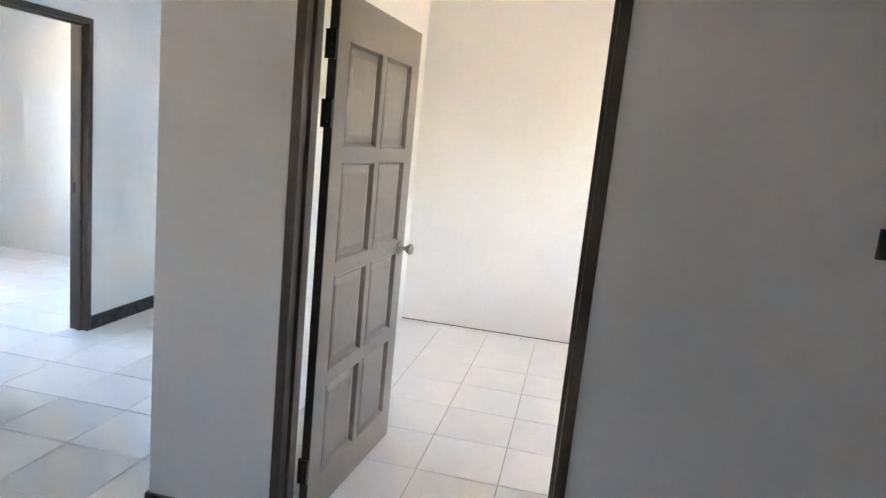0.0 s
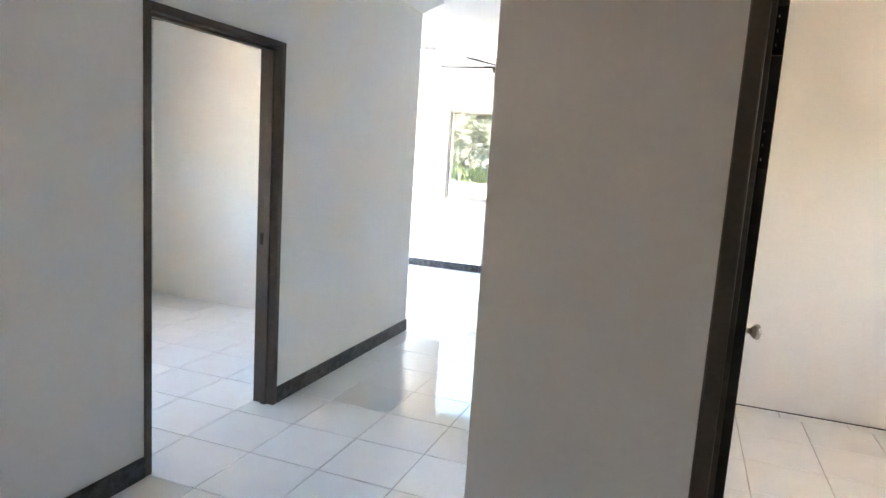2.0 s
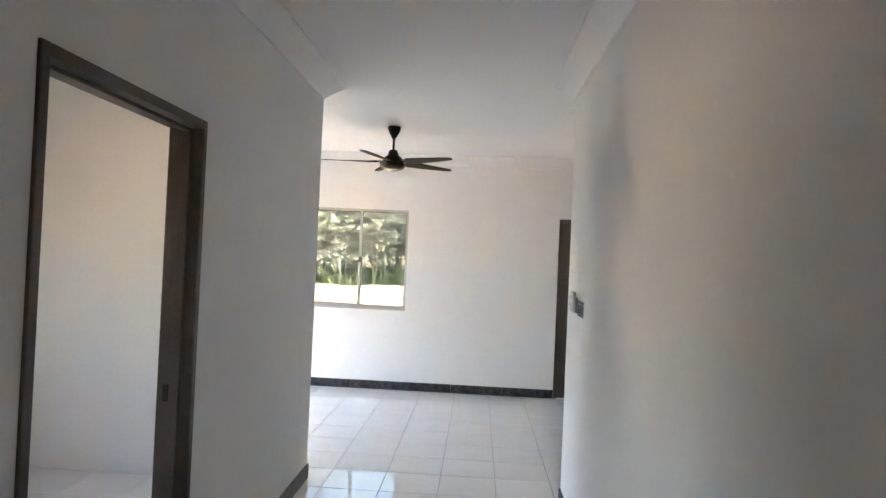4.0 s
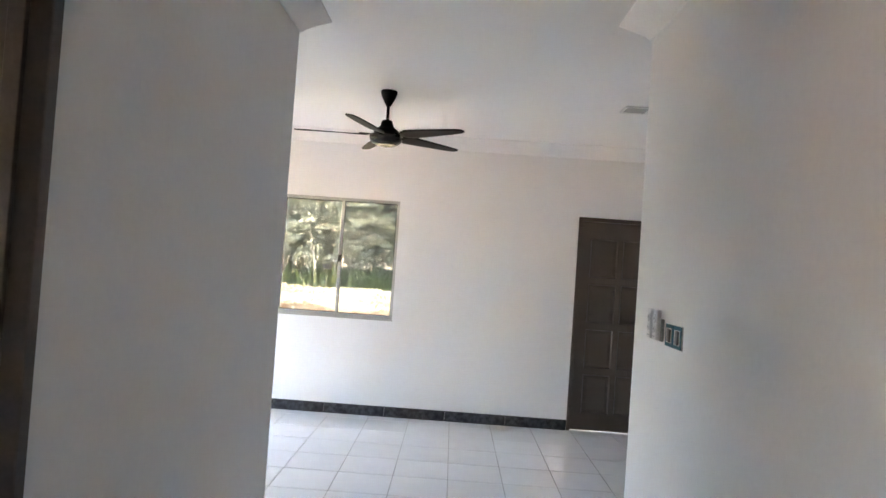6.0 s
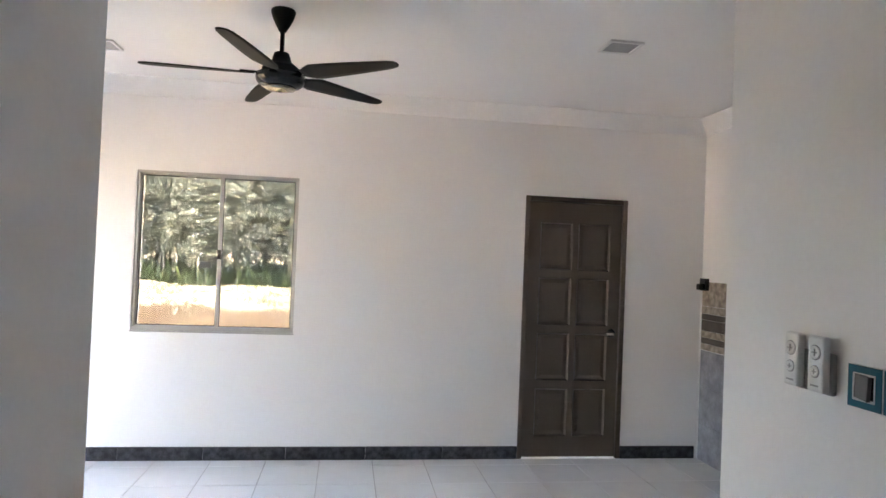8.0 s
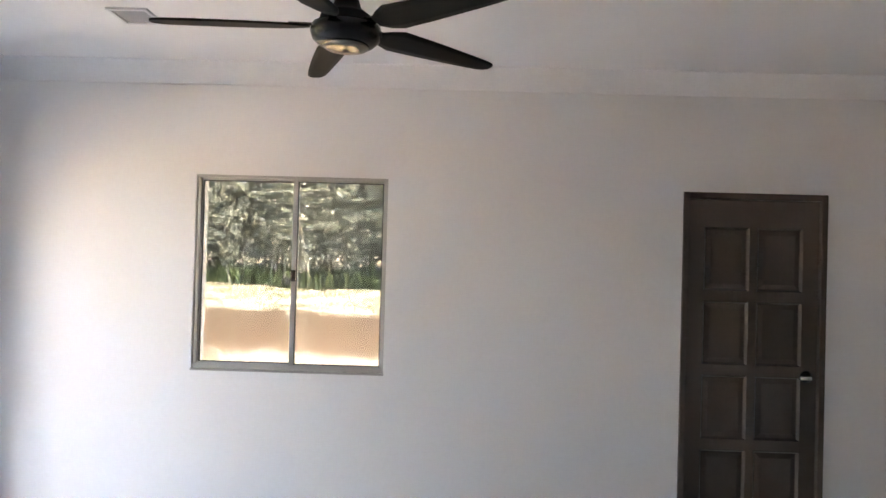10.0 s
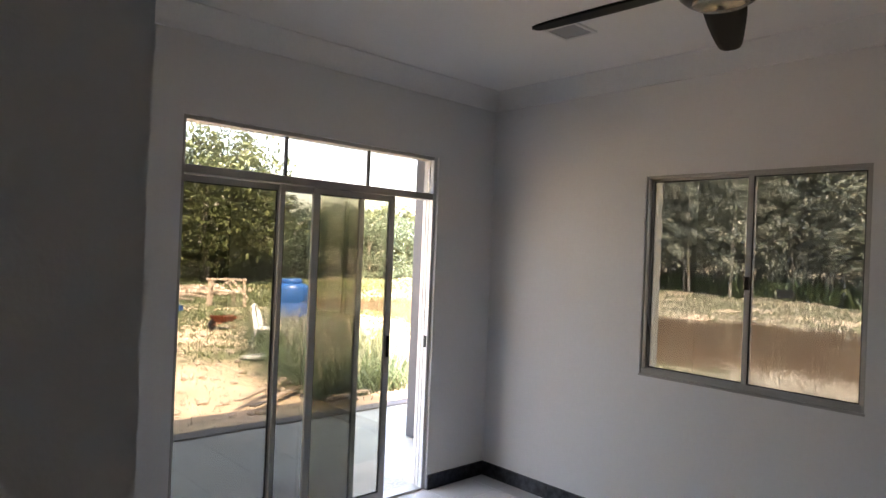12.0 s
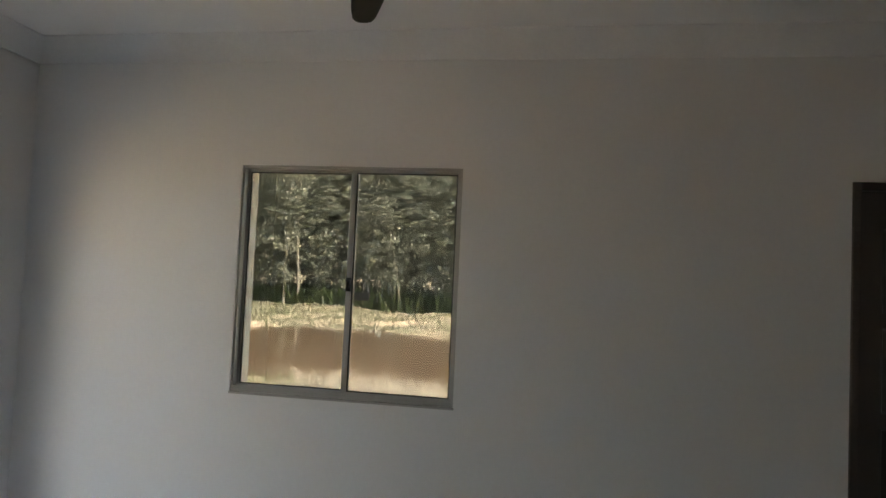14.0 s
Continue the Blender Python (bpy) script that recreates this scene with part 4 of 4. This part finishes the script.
# things in the yard
tr = thing("trestle", pose(-18.68, 11.76, GZ, 0, 0, 64) @ Matrix.Scale(0.84, 4), "weathered timber trestle standing on the grass", "trestle")
part("top_rail", box(-0.70, 0.64, -0.10, 0.06, 0.93, 0.99, bevel=0.006), WOOD, tr)
part("low_rail", box(-0.50, 0.34, -0.03, 0.03, 0.47, 0.54, bevel=0.005), WOOD, tr)


def timber(name, a, b, y, wide=0.07, thick=0.035):
    """A sawn length between two points of the trestle's face."""
    d = Vector((b[0] - a[0], 0, b[1] - a[1]))
    turn = math.degrees(math.atan2(d.x, d.z))
    part(name, box(-wide / 2, wide / 2, -thick / 2, thick / 2, 0, d.length, bevel=0.004, m=pose(a[0], y, a[1], 0, turn, 0)), WOOD, tr)


timber("leg", (-0.60, 0.0), (-0.58, 0.93), -0.06, 0.09)
timber("leg", (-0.52, 0.0), (-0.50, 0.93), 0.30, 0.09)
timber("leg", (0.24, 0.0), (0.22, 0.47), 0.30, 0.09)
timber("leg", (0.60, 0.0), (0.56, 0.93), -0.06, 0.09)
timber("brace", (-0.50, 0.52), (0.10, 0.93), -0.085)
timber("brace", (-0.02, 0.92), (0.28, 0.50), -0.05)
timber("brace", (0.16, 0.95), (0.68, 0.36), -0.12, 0.08)
timber("rear_rail", (-0.50, 0.95), (0.30, 0.95), 0.30)
bc = thing("crate", pose(-17.6, 9.83, GZ, 0, 0, 30) @ Matrix.Scale(0.72, 4), "blue plastic crate standing on the grass", "crate")
part("crate_base", box(-0.27, 0.27, -0.18, 0.18, 0.0, 0.02, bevel=0.004), BLUE, bc)
for x0, x1, y0, y1 in ((-0.28, 0.28, -0.19, -0.17), (-0.28, 0.28, 0.17, 0.19), (-0.28, -0.26, -0.17, 0.17), (0.26, 0.28, -0.17, 0.17)):
    sd = part("crate_side", box(x0, x1, y0, y1, 0.0, 0.28, bevel=0.004), BLUE, bc)
    part("rim", box(x0 - 0.012, x1 + 0.012, y0 - 0.012, y1 + 0.012, 0.262, 0.285, bevel=0.003), BLUE, sd)

tk = thing("water_tank", pose(-12.60, 10.38, GZ) @ Matrix.Diagonal((0.98, 0.98, 1.04, 1)), "blue plastic water tank half hidden by grass", "water tank")
part("tank_body", lathe([(0.33, 0.0), (0.345, 0.02), (0.345, 0.30), (0.335, 0.32), (0.345, 0.34), (0.345, 0.66), (0.335, 0.68), (0.345, 0.70), (0.345, 0.96), (0.31, 1.03), (0.20, 1.06)], 36), BLUE, tk, "", True)
part("lid", lathe([(0.20, 1.055), (0.21, 1.07), (0.21, 1.12), (0.19, 1.14), (0.05, 1.15)], 28), BLUE, tk, "round blue screw lid", True)

ch = thing("garden_chair", pose(-11.02, 9.05, GZ, 0, 0, 135) @ Matrix.Scale(0.95, 4), "white moulded plastic garden chair on bare soil", "chair")
bm = box(-0.21, 0.21, -0.23, 0.20, 0.405, 0.430, bevel=0.010)
add_box(bm, -0.20, 0.20, -0.235, -0.215, 0.375, 0.415, bevel=0.006)
part("seat", bm, WHITE_PLASTIC, ch)
for x in (-0.18, 0.18):
    for y in (-0.19, 0.18):
        bm = bmesh.new()
        tube(bm, (x * 1.28, y * 1.30, 0), (x, y, 0.41), 0.020, 0.027, 8)
        part("leg", bm, WHITE_PLASTIC, ch)


def back_arch(wide, high):
    """The bent rim of the chair back, leaning away from the seat."""
    bm = bmesh.new()
    pts = [(wide * math.cos(a), 0.19 + 0.10 * math.sin(a), 0.42 + high * math.sin(a)) for a in [math.pi * k / 12 for k in range(13)]]
    for p, q in zip(pts, pts[1:]):
        tube(bm, p, q, 0.024, 0.024, 8)
    return bm


part("backrest", back_arch(0.20, 0.43), WHITE_PLASTIC, ch, "arched open plastic back")
for x in (-0.07, 0.07):
    bm = bmesh.new()
    tube(bm, (x, 0.19, 0.42), (x * 1.1, 0.285, 0.82), 0.016, 0.014, 8)
    part("back_slat", bm, WHITE_PLASTIC, ch)

wb = thing("wheelbarrow", pose(-14.12, 9.60, GZ, 0, 0, 20) @ Matrix.Scale(0.60, 4), "rusty red wheelbarrow standing on the soil", "wheelbarrow")
bm = bmesh.new()
lo = [bm.verts.new(p) for p in ((-0.22, -0.20, 0.26), (0.22, -0.20, 0.26), (0.22, 0.24, 0.26), (-0.22, 0.24, 0.26))]
hi = [bm.verts.new(p) for p in ((-0.33, -0.36, 0.50), (0.33, -0.36, 0.50), (0.33, 0.40, 0.46), (-0.33, 0.40, 0.46))]
bm.faces.new(lo)
for i in range(4):
    bm.faces.new((lo[i], lo[(i + 1) % 4], hi[(i + 1) % 4], hi[i]))
bmesh.ops.solidify(bm, geom=bm.faces, thickness=0.012)
part("tray", bm, RED, wb)
whl = part("wheel", lathe([(0.10, -0.04), (0.17, -0.04), (0.19, 0.0), (0.17, 0.04), (0.10, 0.04)], 24), BLACK, wb, "black rubber wheel", False, pose(0, -0.50, 0.19, 0, 90, 0))
for x in (-1, 1):
    bm = bmesh.new()
    tube(bm, (x * 0.08, -0.52, 0.19), (x * 0.27, 0.85, 0.44), 0.018, 0.018, 8)
    part("handle", bm, RED, wb)
    bm = bmesh.new()
    tube(bm, (x * 0.20, 0.28, 0.30), (x * 0.24, 0.36, 0.0), 0.015, 0.015, 8)
    part("leg", bm, RED, wb)

bd = tagged(part("board", box(-0.52, 0.52, -0.15, 0.15, 0.0, 0.03, bevel=0.004), WHITE_PLASTIC, None, "", False, pose(-10.38, 8.66, GZ + 0.045, 0, 3, 125)), "pale board lying on the bare soil", "board")
for i in range(9):
    x, y = -7.0 - _r.uniform(0, 1.6), 7.3 + _r.uniform(0, 1.0)
    L = _r.uniform(0.5, 1.5)
    tagged(part("plank", box(-L / 2, L / 2, -0.04, 0.04, 0.0, 0.025, bevel=0.003), WOOD, None, "", False, pose(x, y, ground_z(x, y) + 0.02 + 0.012 * i, 0, _r.uniform(-3, 3), _r.uniform(90, 150))), "loose weathered plank on the soil by the porch", "plank", "loose planks")


def stone_mesh(seed):
    rng = random.Random(seed)
    bm = bmesh.new()
    bmesh.ops.create_icosphere(bm, subdivisions=2, radius=1.0)
    for v in bm.verts:
        v.co = v.co * (1.0 + 0.45 * noise.noise(v.co * 1.3 + Vector((seed * 7.0, 0, 0)))) * rng.uniform(0.92, 1.08)
        v.co.z *= 0.6
    me = bpy.data.meshes.new("stone")
    bm.to_mesh(me)
    bm.free()
    me.materials.append(RUBBLE)
    return me


_sm = [stone_mesh(k) for k in range(5)]
for i in range(230):
    x, y = -6.6 - abs(_r.gauss(0, 2.6)), _r.uniform(4.6, 9.2)
    o = new("stone", _sm[i % 5])
    s = 0.016 + 0.06 * _r.random() ** 2.2
    o.matrix_basis = Matrix.Translation((x, y, ground_z(x, y) + s * 0.3)) @ Matrix.Rotation(_r.uniform(0, 6), 4, "Z") @ Matrix.Diagonal((s, s * _r.uniform(0.7, 1.2), s, 1))
    tagged(o, "pale broken stone on the bare soil", "stone", "rubble by the porch")
for i in range(26):
    x, y = -23.5 + _r.gauss(0, 1.0), 12.0 + _r.gauss(0, 0.9)
    o = new("stone", _sm[i % 5])
    s = _r.uniform(0.15, 0.40)
    o.matrix_basis = Matrix.Translation((x, y, ground_z(x, y) + s * 0.4)) @ Matrix.Rotation(_r.uniform(0, 6), 4, "Z") @ Matrix.Diagonal((s, s * _r.uniform(0.6, 1.2), s, 1))
    tagged(o, "pale lump of building rubble on the grass", "stone", "rubble heap")

for i in range(12):
    x, y = -21.8 + _r.gauss(0, 0.7), 11.3 + _r.gauss(0, 0.7)
    L = _r.uniform(0.7, 1.6)
    tagged(part("plank", box(-L / 2, L / 2, -0.06, 0.06, 0.0, 0.04, bevel=0.004), WOOD, None, "", False, pose(x, y, ground_z(x, y) + 0.05 + 0.03 * i, 0, _r.uniform(-8, 8), _r.uniform(20, 110))), "pale sawn plank on the rubble heap", "plank", "planks on the heap")

sg = thing("marker_box", pose(-2.52, 9.05, ground_z(-2.52, 9.05)), "small dark box on a thin stake outside the window", "box")
part("stake", box(-0.002, 0.002, -0.002, 0.002, -0.1, 1.625), WOOD, sg)
part("case", box(-0.062, 0.062, -0.03, -0.006, 1.622, 1.690, bevel=0.004), BLACK, sg, "plain dark case")


# ---- skirting, in pieces ----
def skirting(name, axis, wall_at, inward, a0, a1):
    """Stone skirting along one wall; inward: +1 or -1 along the other axis."""
    s = thing(name, pose(0, 0, 0), "dark speckled stone skirting along the wall", "skirting", kind="structure")
    n = max(1, round((a1 - a0) / 0.6))
    L = (a1 - a0) / n
    f0, f1 = sorted((wall_at - inward * 0.001, wall_at + inward * 0.012))
    me = None
    for k in range(n):
        if me is None:
            o = part("skirting_tile", box(0.0008, L - 0.0008, f0, f1, 0.0, 0.10, bevel=0.0015) if axis == "x" else box(f0, f1, 0.0008, L - 0.0008, 0.0, 0.10, bevel=0.0015), STONE, s)
            me = o.data
        else:
            o = new("skirting_tile", me)
            o.parent = s
        o.location = (a0 + k * L, 0, 0) if axis == "x" else (0, a0 + k * L, 0)


skirting("baseboard_1", "x", NW, -1, WW + 0.013, FRONT[0] - 0.002)
skirting("baseboard_2", "x", NW, -1, FRONT[1] + 0.002, EW - 0.03)
skirting("baseboard_3", "y", WW, 1, SL, SLIDE[0] - 0.004)
skirting("baseboard_4", "y", WW, 1, SLIDE[1] + 0.004, NW)
skirting("baseboard_5", "x", SL, 1, WW + 0.013, LW + 0.012)
skirting("baseboard_6", "y", LW, 1, DA[1] + 0.002, SL)
skirting("baseboard_7", "y", LW, 1, HS, DA[0] - 0.002)
skirting("baseboard_8", "y", RW, -1, HB, SR)
skirting("baseboard_9", "x", SR, 1, RW - 0.012, EW)
skirting("baseboard_10", "x", HB, -1, RW - 0.012, DB[0] - 0.002)
skirting("baseboard_11", "x", HB, -1, DB[1] + 0.002, HE)

# ---- floor tiles ----
TP, TX, TY = 0.395, -1.482, 0.925
_tb = box(-TP / 2 + 0.0024, TP / 2 - 0.0024, -TP / 2 + 0.0024, TP / 2 - 0.0024, -0.010, 0.0)
_me = bpy.data.meshes.new("floor_tile")
bmesh.ops.bevel(_tb, geom=[e for e in _tb.edges if all(v.co.z > -0.001 for v in e.verts)], offset=0.0012, segments=1, affect="EDGES")
_tb.to_mesh(_me)
_tb.free()
_me.materials.append(TILE)
_tr = random.Random(9)
FLOORS = [("floor_living", WW, EW, SR, NW, "glossy white square tiled living room floor"), ("floor_corridor", LW, RW, HB, SR, "glossy white square tiled corridor floor"),
          ("floor_hall", LW, HE, HS, HB, "glossy white square tiled hall floor"), ("floor_bedroom", RA_W, LW, RA_S, RA_N, "glossy white square tiled bedroom floor"),
          ("floor_room", RW, HE, HB, RB_N, "glossy white square tiled side room floor")]
_spaces = [thing(n, pose(0, 0, 0), lab, "floor", kind="structure") for n, *_, lab in FLOORS]
for i in range(-9, 14):
    for j in range(-13, 18):
        for host, (n, x0, x1, y0, y1, lab) in zip(_spaces, FLOORS):
            # the living room was laid from its own first row
            x, y = TX + (i + 0.5) * TP - (0.12 if n == "floor_living" else 0.0), TY + (j + 0.5) * TP
            if n == "floor_corridor" and y > SR - TP / 2:
                continue
            if x0 - TP / 2 < x < x1 + TP / 2 and y0 - TP / 2 < y < y1 + TP / 2 and y < NW + 0.1:
                t = new("tile", _me)
                t.parent = host
                t.matrix_basis = pose(x, y, _tr.uniform(-0.0006, 0.0), _tr.gauss(0, 0.06), _tr.gauss(0, 0.06), 0)
                break
